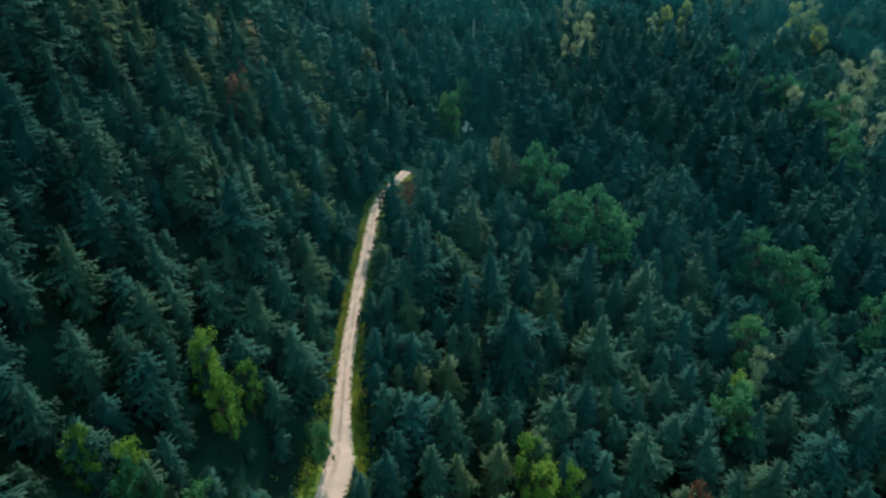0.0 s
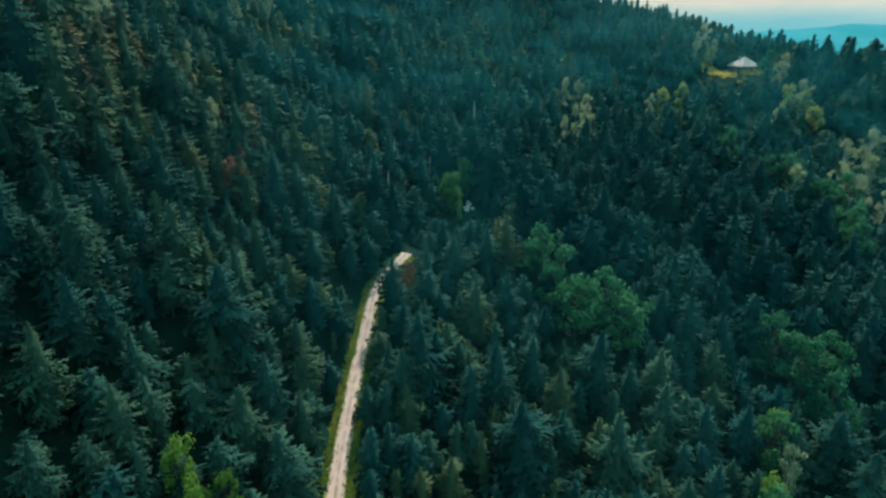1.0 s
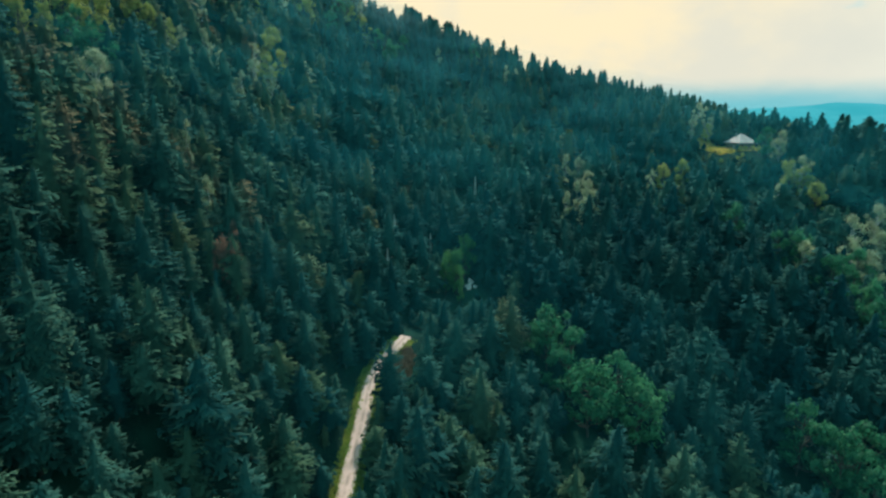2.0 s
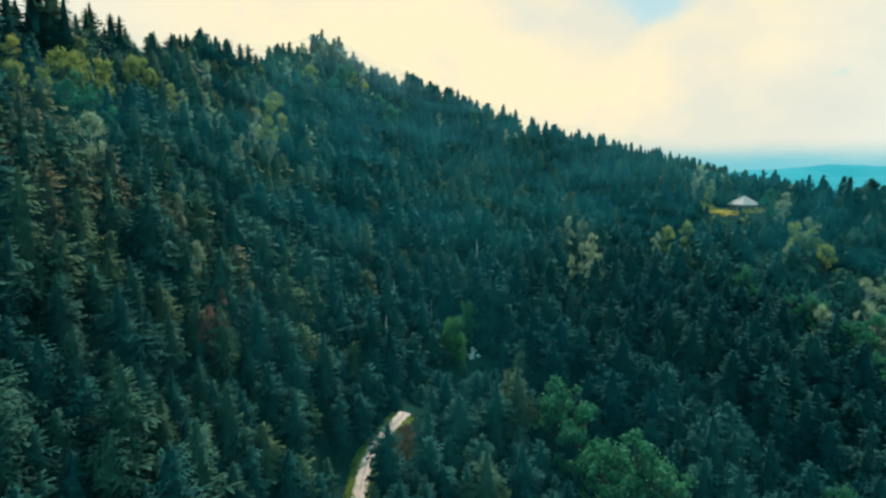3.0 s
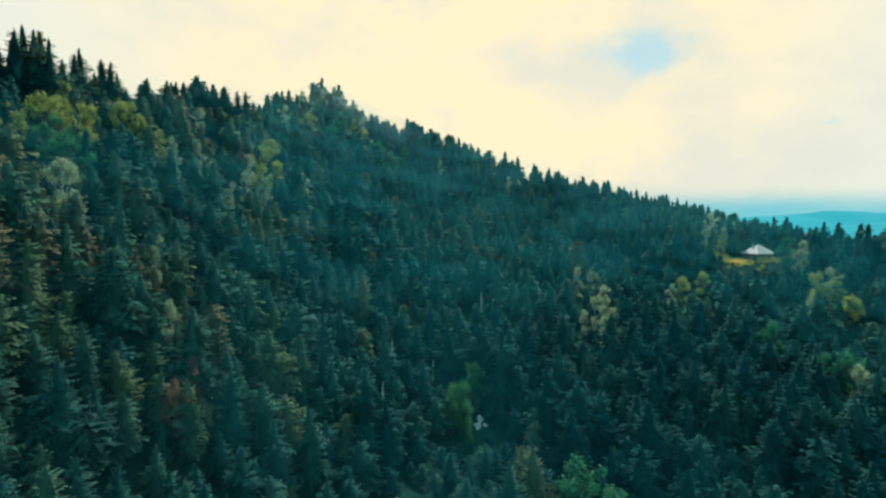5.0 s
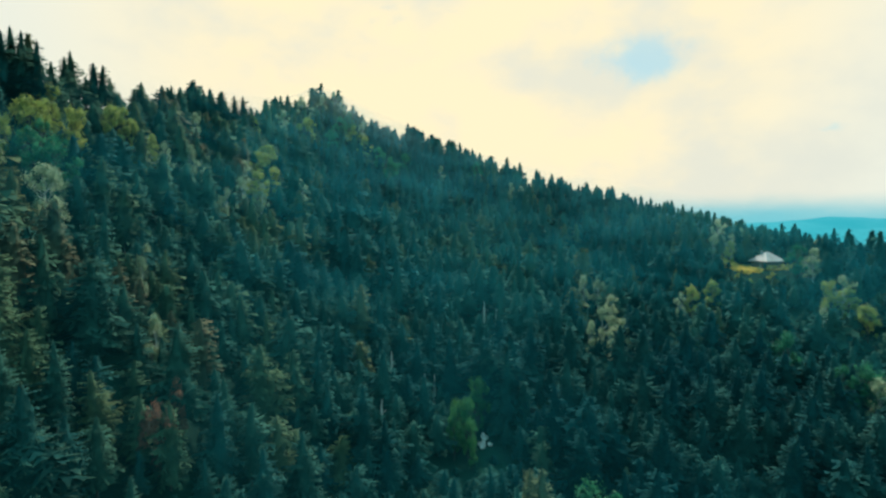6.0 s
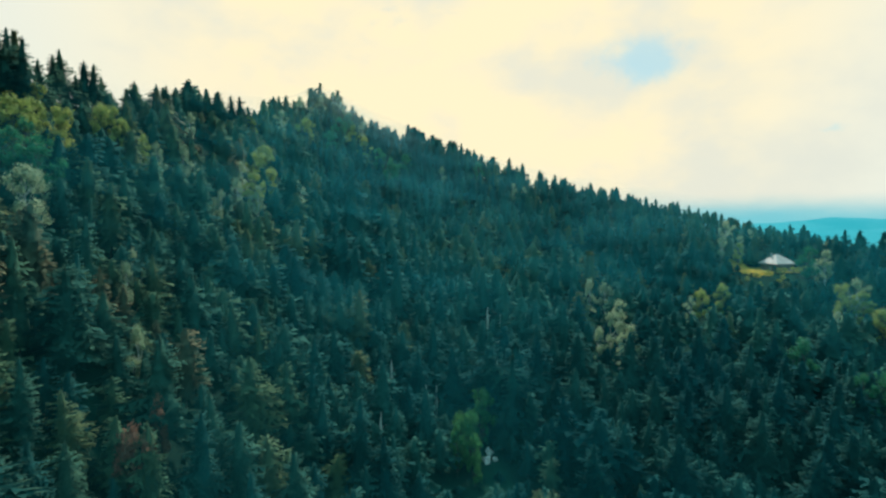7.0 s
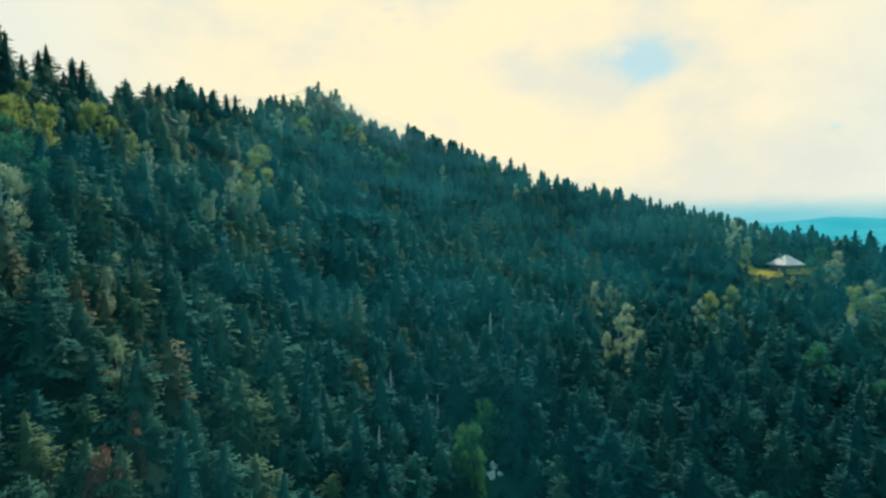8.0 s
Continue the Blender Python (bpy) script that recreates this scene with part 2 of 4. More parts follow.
def mesh_of(name, verts, faces, mats, smooth=False, values=None, index=None):
    """A mesh from arrays; values: named numbers for each vertex."""
    me = bpy.data.meshes.new(name)
    verts, faces = np.asarray(verts, np.float32), np.asarray(faces, np.int32)
    me.vertices.add(len(verts))
    me.vertices.foreach_set("co", verts.ravel())
    me.loops.add(faces.size)
    me.loops.foreach_set("vertex_index", faces.ravel())
    me.polygons.add(len(faces))
    me.polygons.foreach_set("loop_start", np.arange(len(faces), dtype=np.int32) * faces.shape[1])
    if smooth:
        me.polygons.foreach_set("use_smooth", np.ones(len(faces), bool))
    for m in mats:
        me.materials.append(m)
    if index is not None:
        me.polygons.foreach_set("material_index", np.asarray(index, np.int32))
    for key, value in (values or {}).items():
        value = np.asarray(value, np.float32)
        if value.ndim == 2:
            me.attributes.new(key, "FLOAT_VECTOR", "POINT").data.foreach_set("vector", value.ravel())
        else:
            me.attributes.new(key, "FLOAT", "POINT").data.foreach_set("value", value)
    me.update(calc_edges=True)
    me.validate()
    return me


def grid_faces(rows, cols):
    a = (np.arange(rows - 1)[:, None] * cols + np.arange(cols - 1)).ravel()
    return np.stack([a, a + 1, a + cols + 1, a + cols], -1)


def spread(a, b, fine, reach):
    """Grid lines: even from a to b, then wider and wider out to reach."""
    core, out, step = list(np.arange(a, b + 0.1, fine)), [], fine
    while step < reach:
        step *= 1.45
        out.append(step)
    outer = np.cumsum(out)
    outer = outer[outer < reach]
    return np.array([*(a - outer[::-1]), *core, *(core[-1] + outer)])


gx, gy = spread(-220, 320, 4.0, 4600), spread(-40, 600, 4.0, 4600)
X, Y = np.meshgrid(gx, gy)
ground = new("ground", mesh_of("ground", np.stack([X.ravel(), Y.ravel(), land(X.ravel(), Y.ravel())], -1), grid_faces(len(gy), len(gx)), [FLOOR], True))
tagged(ground, "mossy forest floor on steep hillsides, painted near-black as shade", "ground", kind="structure")

# the road, crowned in the middle and worn into two ruts
line = ROAD_LINE
ahead = np.gradient(line[:, :2], axis=0)
ahead /= np.linalg.norm(ahead, axis=1)[:, None]
side = np.stack([ahead[:, 1], -ahead[:, 0]], -1)
rng = np.random.default_rng(5)
steps = np.linspace(-1, 1, 13)
half = 1.65 + 0.06 * np.sin(np.arange(len(line)) * 0.7) + 0.06 * rng.normal(size=len(line))
passing = 2.4 * np.exp(-((line[:, 1] - 66) / 9.0) ** 2)                  # a passing place
verts, across = [], []
for s in steps:
    reach = half * s + (0.9 * passing * max(s, 0))
    z = line[:, 2] + 0.10 - 0.10 * abs(s) ** 4 - 0.05 * math.exp(-((abs(s) - 0.5) / 0.16) ** 2) + 0.01 * rng.normal(size=len(line))
    verts.append(np.stack([line[:, 0] + side[:, 0] * reach, line[:, 1] + side[:, 1] * reach, z], -1))
    across.append(np.full(len(line), s))
verts = np.stack(verts, 1).reshape(-1, 3)
across = np.stack(across, 1).ravel()
road = new("road", mesh_of("road", verts, grid_faces(len(line), len(steps))[:, ::-1], [GRAVEL], True, {"across": across}))
tagged(road, "narrow pale gravel forest road with two worn wheel tracks", "road", kind="structure")

# ---- trees ----


def tube(points, radii, sides=7):
    """A tapered tube along points: verts and triangles."""
    points, radii = np.asarray(points, float), np.asarray(radii, float)
    run = np.gradient(points, axis=0)
    run /= np.linalg.norm(run, axis=1)[:, None]
    ref = np.where(np.abs(run[:, 2:3]) > 0.9, [[1.0, 0, 0]], [[0, 0, 1.0]])
    u = np.cross(run, ref)
    u /= np.linalg.norm(u, axis=1)[:, None]
    v = np.cross(run, u)
    a = np.arange(sides) * 2 * np.pi / sides
    ring = points[:, None] + radii[:, None, None] * (np.cos(a)[None, :, None] * u[:, None] + np.sin(a)[None, :, None] * v[:, None])
    faces = []
    for k in range(len(points) - 1):
        for s in range(sides):
            p, q = k * sides + s, k * sides + (s + 1) % sides
            faces += [(p, q, q + sides), (p, q + sides, p + sides)]
    return ring.reshape(-1, 3), np.array(faces)


def spruce_crown(rng, height, radius, whorls, per, twigs, low=0.16, ragged=1.0, blunt=0.0, heart=0.36, stray=0.30):
    """Whorls of drooping boughs, each a feather of twigs. Returns vertices, triangles and how far out each vertex sits."""
    V, T = [], []
    fat = rng.uniform(0.48, 0.80) - blunt
    swell, phase, lag = rng.uniform(1.2, 2.6), rng.uniform(0, 2 * np.pi), rng.uniform(0, 2 * np.pi)
    lop, lobe = rng.uniform(0, 2 * np.pi), rng.uniform(0, 2 * np.pi)
    rise = np.array((0, 0, 1.0))
    for k in range(whorls):
        f = low + (0.97 - low) * ((k + 0.5) / whorls) ** 0.92
        count = max(4, int(per * (0.50 + 0.62 * (1 - f))))
        turn = rng.uniform(0, 2 * np.pi)
        for b in range(count):
            g = min(0.975, max(low, f + rng.uniform(-0.75, 0.75) / whorls))
            reach = radius * (1 - g) ** fat * min(1.0, 0.6 + (g - low) * 2.2) + 0.10
            a = turn + 2 * np.pi * (b + rng.uniform(-0.35, 0.35)) / count
            r = reach * (0.9 + ragged * rng.uniform(-0.42, 0.38)) * (1 + 0.12 * math.cos(a - lop) + 0.14 * math.cos(3 * a + 9 * g + lobe))
            r *= 1 + 0.26 * ragged * math.sin(2 * np.pi * swell * g + phase + 1.6 * math.cos(a - lag))      # full and starved sides
            if rng.random() < 0.08 * ragged:
                r *= 0.45                                             # a broken bough
            out, across = np.array((math.cos(a), math.sin(a), 0)), np.array((-math.sin(a), math.cos(a), 0))
            fall = r * (rng.uniform(0.15, 0.75) * (1 - g) + 0.05 - 0.75 * max(0, g - 0.75))
            s = np.linspace(0.06, 1.0, twigs + 1)
            spine = out * (r * s)[:, None] + rise * (height * g - fall * s ** 1.2 + 0.22 * r * np.maximum(0, s - 0.6))[:, None]
            width = r * rng.uniform(0.30, 0.46) * (7.0 / per + 0.2)
            for q in range(twigs):
                for sign in (-1, 1):
                    w = width * (1.05 - 0.66 * s[q]) * rng.uniform(0.65, 1.3)
                    mid = 0.25 * spine[q] + 0.75 * spine[q + 1]
                    end = mid + across * sign * w + out * w * 0.40 - rise * w * rng.uniform(0.15, 1.05)
                    V += [spine[q], spine[q + 1], end]
                    T += [0.25 * s[q], 0.45 * s[q + 1], 0.55 + 0.45 * s[q]]
            tip = spine[-1] + out * 0.16 * r + rise * rng.uniform(-0.05, 0.14) * r
            V += [spine[-2] + across * 0.06 * r, spine[-2] - across * 0.06 * r, tip]
            T += [0.5, 0.5, 1.0]
    rings = []                                                        # the dense inner needles
    for f in (low + 0.02, 0.4, 0.58, 0.76, 0.95):
        a = np.arange(8) * np.pi / 4 + f * 5
        r = heart * radius * (1 - f) ** fat * rng.uniform(0.6, 1.4, 8)
        rings.append(np.stack([np.cos(a) * r, np.sin(a) * r, height * (f + rng.uniform(-0.04, 0.04, 8))], -1))
    for p, q in zip(rings, rings[1:]):
        for k in range(8):
            V += [p[k], p[k - 1], q[k - 1], p[k], q[k - 1], q[k]]
            T += [0.1] * 6
    for a in (0.3, 2.4, 4.5):                                         # the leader
        o = np.array((math.cos(a), math.sin(a), 0)) * 0.06 * radius
        V += [o + (0, 0, height * 0.90), -o + (0, 0, height * 0.90), np.array((0, 0, height * 1.01))]
        T += [0.5, 0.5, 1.0]
    V = np.array(V)
    away = np.hypot(V[:, 0], V[:, 1])[:, None] + 0.05
    f = np.clip(V[:, 2] / height, 0, 1)
    puff = np.c_[V[:, :2] / away * (1 - 0.45 * f[:, None]), 0.05 + 0.90 * f ** 1.8 + 0.14 * np.array(T)]     # boughs face outwards, their tips and the top up
    puff /= np.linalg.norm(puff, axis=1)[:, None]
    puff += np.repeat(rng.normal(size=(len(V) // 3, 3)) * 0.6 * stray * ragged, 3, axis=0)
    return V, np.arange(len(V)).reshape(-1, 3), np.array(T), puff / np.linalg.norm(puff, axis=1)[:, None]


def spruce_trunk(rng, height, radius, sides=7):
    f = np.array((0, 0.05, 0.3, 0.65, 0.97))
    bend = np.stack([rng.uniform(-0.1, 0.1, 5), rng.uniform(-0.1, 0.1, 5), f * height], -1)
    bend[0, 2] = -0.8
    bend[-1, :2] = 0
    return tube(bend, height * 0.0105 * np.array((1.5, 1.1, 0.85, 0.5, 0.08)), sides)


def part(name, me, parent, label=""):
    ob = new(name, me)
    ob.parent = parent
    return tagged(ob, label)


def spruce_thing(seed, height, radius, thin=1.0, mat=None, label=""):
    rng = np.random.default_rng(seed)
    root = new("spruce_tree")
    V, F = spruce_trunk(rng, height, radius)
    part("trunk", mesh_of("spruce_trunk", V, F, [BARK], True), root)
    V, F, T, P = spruce_crown(rng, height, radius, int(29 * thin), 13, 4)
    part("crown", mesh_of("spruce_crown", V, F, [mat or NEEDLES], values={"tip": T, "puff": P}), root)
    return tagged(root, label or "dark blue-green spruce with drooping boughs in dense forest", "tree", "spruces beside the road")


def broadleaf_thing(seed, height, radius, mat, label, bark=None, thin=1.0, group="broadleaf trees among the spruces"):
    """Trunk, limbs, and a crown of leaf sprays gathered in uneven clumps."""
    rng = np.random.default_rng(seed)
    bark = bark or BARK
    root = new("broadleaf_tree")
    z = np.array((-0.8, 0.2, 0.35 * height, 0.62 * height, 0.9 * height))
    pts = np.stack([rng.uniform(-0.25, 0.25, 5), rng.uniform(-0.25, 0.25, 5), z], -1)
    V, F = tube(pts, height * np.array((0.022, 0.017, 0.013, 0.008, 0.002)), 7)
    part("trunk", mesh_of("broadleaf_trunk", V, F, [bark], True), root)
    clumps = []
    for k in range(int(30 * max(thin, 0.7))):
        f = rng.uniform(0.20, 0.95)
        a = rng.uniform(0, 2 * np.pi)
        r = radius * math.sqrt(max(0.05, 1 - ((f - 0.48) / 0.52) ** 2)) * rng.uniform(0.25, 1.32)
        end = np.array((math.cos(a) * r, math.sin(a) * r, height * f))
        start = np.array((0, 0, height * max(0.12, f - 0.22)))
        mid = (start + end) / 2 + np.array((0, 0, -0.05 * height))
        V, F = tube([start, mid, end], height * np.array((0.007, 0.005, 0.0015)), 5)
        part("limb", mesh_of("broadleaf_limb", V, F, [bark], True), root)
        clumps.append((end, radius * rng.uniform(0.16, 0.42)))
    clumps.append((np.array((0, 0, height * 0.93)), radius * 0.4))
    V = []
    for centre, size in clumps:
        for _ in range(int((30 + 420 * (size / radius) ** 1.6) * thin)):
            d = rng.normal(size=3)
            d /= np.linalg.norm(d)
            p = centre + d * size * np.array((1, 1, 0.8)) * rng.uniform(0.25, 1.30)
            u = np.cross(d, rng.normal(size=3))
            u /= np.linalg.norm(u)
            w = np.cross(d, u) + d * rng.uniform(-0.5, 0.5)
            s = rng.uniform(0.12, 0.27) * (0.7 + radius * 0.1)
            V += [p - u * s, p + w * s * 0.8, p + u * s, p - u * s, p + u * s, p - w * s * 0.9 - d * 0.3 * s]
    V = np.array(V)
    part("crown", mesh_of("broadleaf_crown", V, np.arange(len(V)).reshape(-1, 3), [mat]), root)
    return tagged(root, label, "tree", group)


def stand(x, y, turn=0.0, size=1.0, sink=0.15, wide=None):
    z = float(land([x], [y])[0]) - sink
    return Matrix.Translation((x, y, z)) @ Matrix.Rotation(turn, 4, "Z") @ Matrix.Diagonal((wide or size, wide or size, size, 1))


# broadleaf trees of each leaf colour: x, y, crown radius
GULLY = [(7, 199, 2.6), (6, 196, 1.9), (3, 187, 2.6), (0, 183, 2.0), (4, 182, 1.9), (8, 202, 1.8), (1, 189, 1.7)]
LIME = [(-36, 69, 2.4), (-33, 65, 2.2), (-31, 70, 1.8), (-45, 51, 1.7), (-40, 52, 1.8), (63, 94, 2.6), (74, 112, 2.4), (15, 71, 2.8), (17, 67, 2.9), (22, 69, 2.3)]
GREEN_NEAR = [(27, 156, 5.2), (31, 147, 5.2), (33, 135, 5.2), (41, 141, 5.2), (44, 133, 5.2), (84, 135, 5.2), (88, 127, 5.2),
    (90, 119, 5.2), (143, 193, 5.2), (70, 106, 4.1), (61, 88, 4.2), (112, 121, 5.2),
    (-39, 50, 2.2), (-32, 51, 2.3), (-20, 68, 1.6), (97, 133, 5.2)]
GREEN_FAR = [(138, 233, 4.7), (130, 232, 3.4), (139, 211, 5.0), (159, 227, 5.2), (148, 203, 5.2), (179, 337, 4.4), (121, 248, 4.6), (-118, 205, 3.9),
    (-112, 207, 4.8), (-123, 217, 3.1), (-77, 429, 3.9), (-75, 452, 4.1), (-37, 424, 5.2), (-46, 435, 3.9), (-29, 440, 3.9), (22, 462, 3.8), (-72, 470, 4.0)]
PALE = [(-100, 185, 4.3), (-104, 195, 2.6), (-108, 263, 2.9), (-104, 275, 3.0), (-123, 325, 2.7), (-95, 268, 2.4), (-84, 261, 2.7), (-90, 299, 3.7),
    (-86, 283, 3.0), (-80, 291, 3.0), (-74, 333, 2.9), (-107, 424, 4.4), (-4, 445, 2.4), (44, 437, 3.1), (51, 438, 2.3), (160, 383, 4.2),
    (149, 365, 2.8), (163, 373, 3.4), (174, 384, 3.4), (60, 298, 3.1), (66, 297, 2.6), (63, 266, 3.4), (55, 250, 3.6), (59, 242, 3.1)]
PALE_MORE = [(49, 243, 2.0), (54, 237, 2.0), (100, 290, 2.6), (185, 312, 4.6), (163, 292, 2.4), (186, 335, 4.4), (-76, 186, 1.9), (-73, 178, 1.7), (-60, 158, 1.7),
    (71, 101, 3.0), (177, 258, 5.2), (183, 249, 5.2), (164, 228, 5.0), (174, 224, 4.6), (163, 236, 4.4), (195, 268, 4.8), (138, 227, 3.6), (-96, 458, 3.4),
    # these stand on the knoll; their pale leaves imitate haze
    (-60, 462, 3.6), (-93, 480, 3.6), (-106, 470, 3.4), (-112, 492, 3.6), (-88, 500, 3.8), (-80, 488, 3.2)]
RUSTY_ONES = [(46, 70, 2.3), (-48, 134, 2.3), (-49, 143, 1.6)]
YELLOW_FAR = [(-136, 208, 3.8), (-126, 194, 3.4), (-125, 206, 3.2), (-129, 221, 4.3), (-129, 228, 4.0), (-136, 240, 3.5), (-124, 233, 4.0), (-125, 257, 3.6), (-123, 262, 3.7), (-120, 264, 2.5), (-112, 262, 2.9),
    (-92, 428, 5.0), (-65, 447, 4.0), (-56, 439, 4.5), (120, 305, 4.0), (109, 301, 2.7), (-83, 295, 4.1), (-84, 320, 3.4), (-92, 324, 4.6),
    (-94, 343, 4.3), (183, 305, 3.8), (-117, 391, 3.6), (179, 311, 4.0), (180, 289, 4.0), (157, 362, 2.4)]
BUSHES = [(151, 341, 1.4), (155, 337, 1.2), (163, 336, 1.5), (168, 340, 1.3), (170, 347, 1.5), (174, 349, 1.4), (178, 348, 1.5), (182, 350, 1.4),
    (186, 351, 1.5), (158, 346, 1.1), (190, 352, 1.5), (194, 357, 1.4), (166, 349, 1.1)]
LEAF_KINDS = (
    (GULLY, FRESH_LEAVES, BARK, "bright green slender leafy tree in a damp gully", 1.0),
    (LIME, LIME_LEAVES, BARK, "lime-green leafy tree in full sun beside dark spruces", 1.0),
    ([*GREEN_NEAR, *GREEN_FAR], GREEN_LEAVES, BARK, "fresh green leafy tree among dark spruces", 1.0),
    (YELLOW_FAR, YELLOW_LEAVES, BARK, "yellow-green leafy tree among dark spruces on the slope", 1.0),
    ([*PALE, *PALE_MORE], PALE_LEAVES, PALE_BARK, "pale grey-green thin-leaved tree with light bark", 0.75),
    (BUSHES, YELLOW_LEAVES, BARK, "low yellow-green bush on the edge of the meadow", 0.8),
    (RUSTY_ONES, RUSTY, BARK, "reddish-brown dying tree among green spruces", 0.8),
)
taken = []
for row, (spots, mat, bark, label, thin) in enumerate(LEAF_KINDS):
    made = []
    for k, (x, y, wide) in enumerate(spots):
        taken.append((x, y, wide * 0.6))
        m = stand(x, y, 2.1 * k, min(1.9, 0.85 + 0.21 * wide) if wide > 1.5 else 0.24 * wide, wide=wide / 3.4)
        if k < 4:
            made.append((broadleaf_thing(300 + 17 * row + k, 10.0, 3.4, mat, label, bark, thin), m))
            made[-1][0].matrix_basis = m
        else:
            tree, first = made[k % len(made)]
            scale = first.to_scale()
            copy_thing(tree, m @ Matrix.Diagonal((1 / scale[0], 1 / scale[1], 1 / scale[2], 1)))

def dead_tree(seed, height):
    """A bare bleached trunk with the stubs of its limbs."""
    r = np.random.default_rng(seed)
    root = new("dead_tree")
    z = np.array((-0.6, 0.3, 0.4 * height, 0.75 * height, height))
    pts = np.stack([r.uniform(-0.15, 0.15, 5), r.uniform(-0.15, 0.15, 5), z], -1)
    V, F = tube(pts, np.array((0.55, 0.46, 0.36, 0.24, 0.07)), 7)
    part("trunk", mesh_of("dead_trunk", V, F, [PALE_BARK], True), root)
    for k in range(9):
        f, a, reach = r.uniform(0.25, 0.92), r.uniform(0, 6.28), r.uniform(0.6, 1.7)
        start = np.array((0, 0, f * height))
        end = start + np.array((math.cos(a) * reach, math.sin(a) * reach, r.uniform(0.1, 0.8)))
        V, F = tube([start, (start + end) / 2 - (0, 0, 0.12), end], np.array((0.10, 0.07, 0.02)), 5)
        part("limb", mesh_of("dead_limb", V, F, [PALE_BARK], True), root)
    return tagged(root, "bare bleached grey dead tree among dark spruces", "tree", "dead trees in the gully")


for k, (x, y, h) in enumerate(((-17.6, 182.5, 9.5), (-18.0, 213.0, 10.0), (-7.9, 203.5, 11.0), (-5.2, 209.0, 9.0), (13.5, 268.0, 9.5), (15.0, 242.0, 8.5), (18.0, 266.0, 8.0))):
    dead_tree(900 + k, h).matrix_basis = stand(x, y, 1.7 * k)
    taken.append((x, y, 2.2))


def boulder(seed, wide, tall):
    """A weathered lump of rock, sunk in the slope."""
    r = np.random.default_rng(seed)
    bm = bmesh.new()
    bmesh.ops.create_icosphere(bm, subdivisions=2, radius=1.0)
    for v in bm.verts:
        p = v.co.copy()
        swell = 1 + 0.75 * noise.noise(p * 1.1 + Vector((seed * 3.1, 0, 0))) + 0.35 * noise.noise(p * 2.9 + Vector((0, seed, 0)))
        v.co = Vector((p.x * wide * swell, p.y * wide * swell * 0.8, max(p.z, -0.4) * tall * swell))
    me = bpy.data.meshes.new("boulder")
    bm.to_mesh(me)
    bm.free()
    me.materials.append(ROCK)
    ob = new("boulder", me)
    return tagged(ob, "pale weathered grey boulder at the foot of green bushes", "rock", "boulders in the gully")


for k, (x, y, w, h) in enumerate(((8.2, 195.0, 1.1, 1.6), (7.6, 191.6, 1.3, 1.5), (9.6, 192.6, 0.8, 0.9), (-0.8, 172.6, 1.2, 1.0))):
    boulder(40 + k, w, h).matrix_basis = stand(x, y, 0.9 * k)
    taken.append((x, y - 3, 4.0))

# single spruces that stand out: x, y, height, crown radius
SPRUCES_A = [(-45, 52, 13, 3.8), (-51, 53, 12, 3.4), (-32, 54, 12, 2.6), (-37, 55, 12, 2.6), (-28, 56, 12, 3.0), (-38, 60, 12, 3.0),
    (-49, 61, 13, 3.7), (-14, 64, 12, 2.7), (-24, 66, 15, 4.3), (3, 68, 12, 3.0), (9, 70, 14, 4.1), (-53, 71, 16, 4.8),
    (-44, 71, 14, 4.2), (-28, 73, 12, 3.5), (60, 73, 19, 5.7), (54, 73, 14, 4.1), (36, 74, 20, 6.1), (1, 75, 17, 4.9),
    (-42, 75, 13, 3.9), (10, 76, 12, 2.8), (49, 76, 18, 5.2), (8, 80, 14, 4.0), (-46, 80, 13, 4.0)]
SPRUCES_B = [(-32, 81, 14, 4.2), (27, 83, 17, 5.0), (50, 83, 18, 5.4), (-4, 84, 12, 2.9), (64, 86, 15, 4.4), (1, 87, 12, 3.6),
    (87, 87, 20, 5.8), (-10, 89, 12, 2.6), (79, 89, 16, 4.6), (-31, 90, 15, 4.5), (72, 90, 15, 4.6), (45, 90, 15, 4.5),
    (40, 92, 13, 3.9), (7, 92, 12, 2.8), (-26, 92, 14, 4.1), (51, 93, 15, 4.6), (2, 94, 12, 2.6), (5, 95, 12, 3.2),
    (-7, 97, 13, 3.8), (38, 99, 14, 4.0), (85, 99, 20, 6.2), (10, 100, 12, 3.3), (23, 100, 15, 4.3)]
SPRUCES_C = [(13, 101, 13, 3.8), (31, 101, 14, 4.1), (43, 102, 13, 3.9), (5, 102, 17, 5.0), (54, 104, 17, 4.9), (-12, 106, 14, 4.0),
    (74, 107, 19, 5.7), (63, 107, 16, 4.6), (-58, 107, 14, 4.2), (84, 108, 20, 7.0), (-54, 109, 12, 3.4), (24, 109, 17, 4.9),
    (9, 110, 12, 3.5), (36, 110, 12, 3.6), (-2, 111, 14, 4.2), (29, 112, 12, 3.2), (-47, 114, 12, 2.9), (-6, 114, 14, 4.2),
    (-64, 114, 14, 4.1), (-59, 118, 12, 3.3), (-42, 120, 12, 3.1), (19, 121, 15, 4.5), (-54, 121, 14, 4.1)]
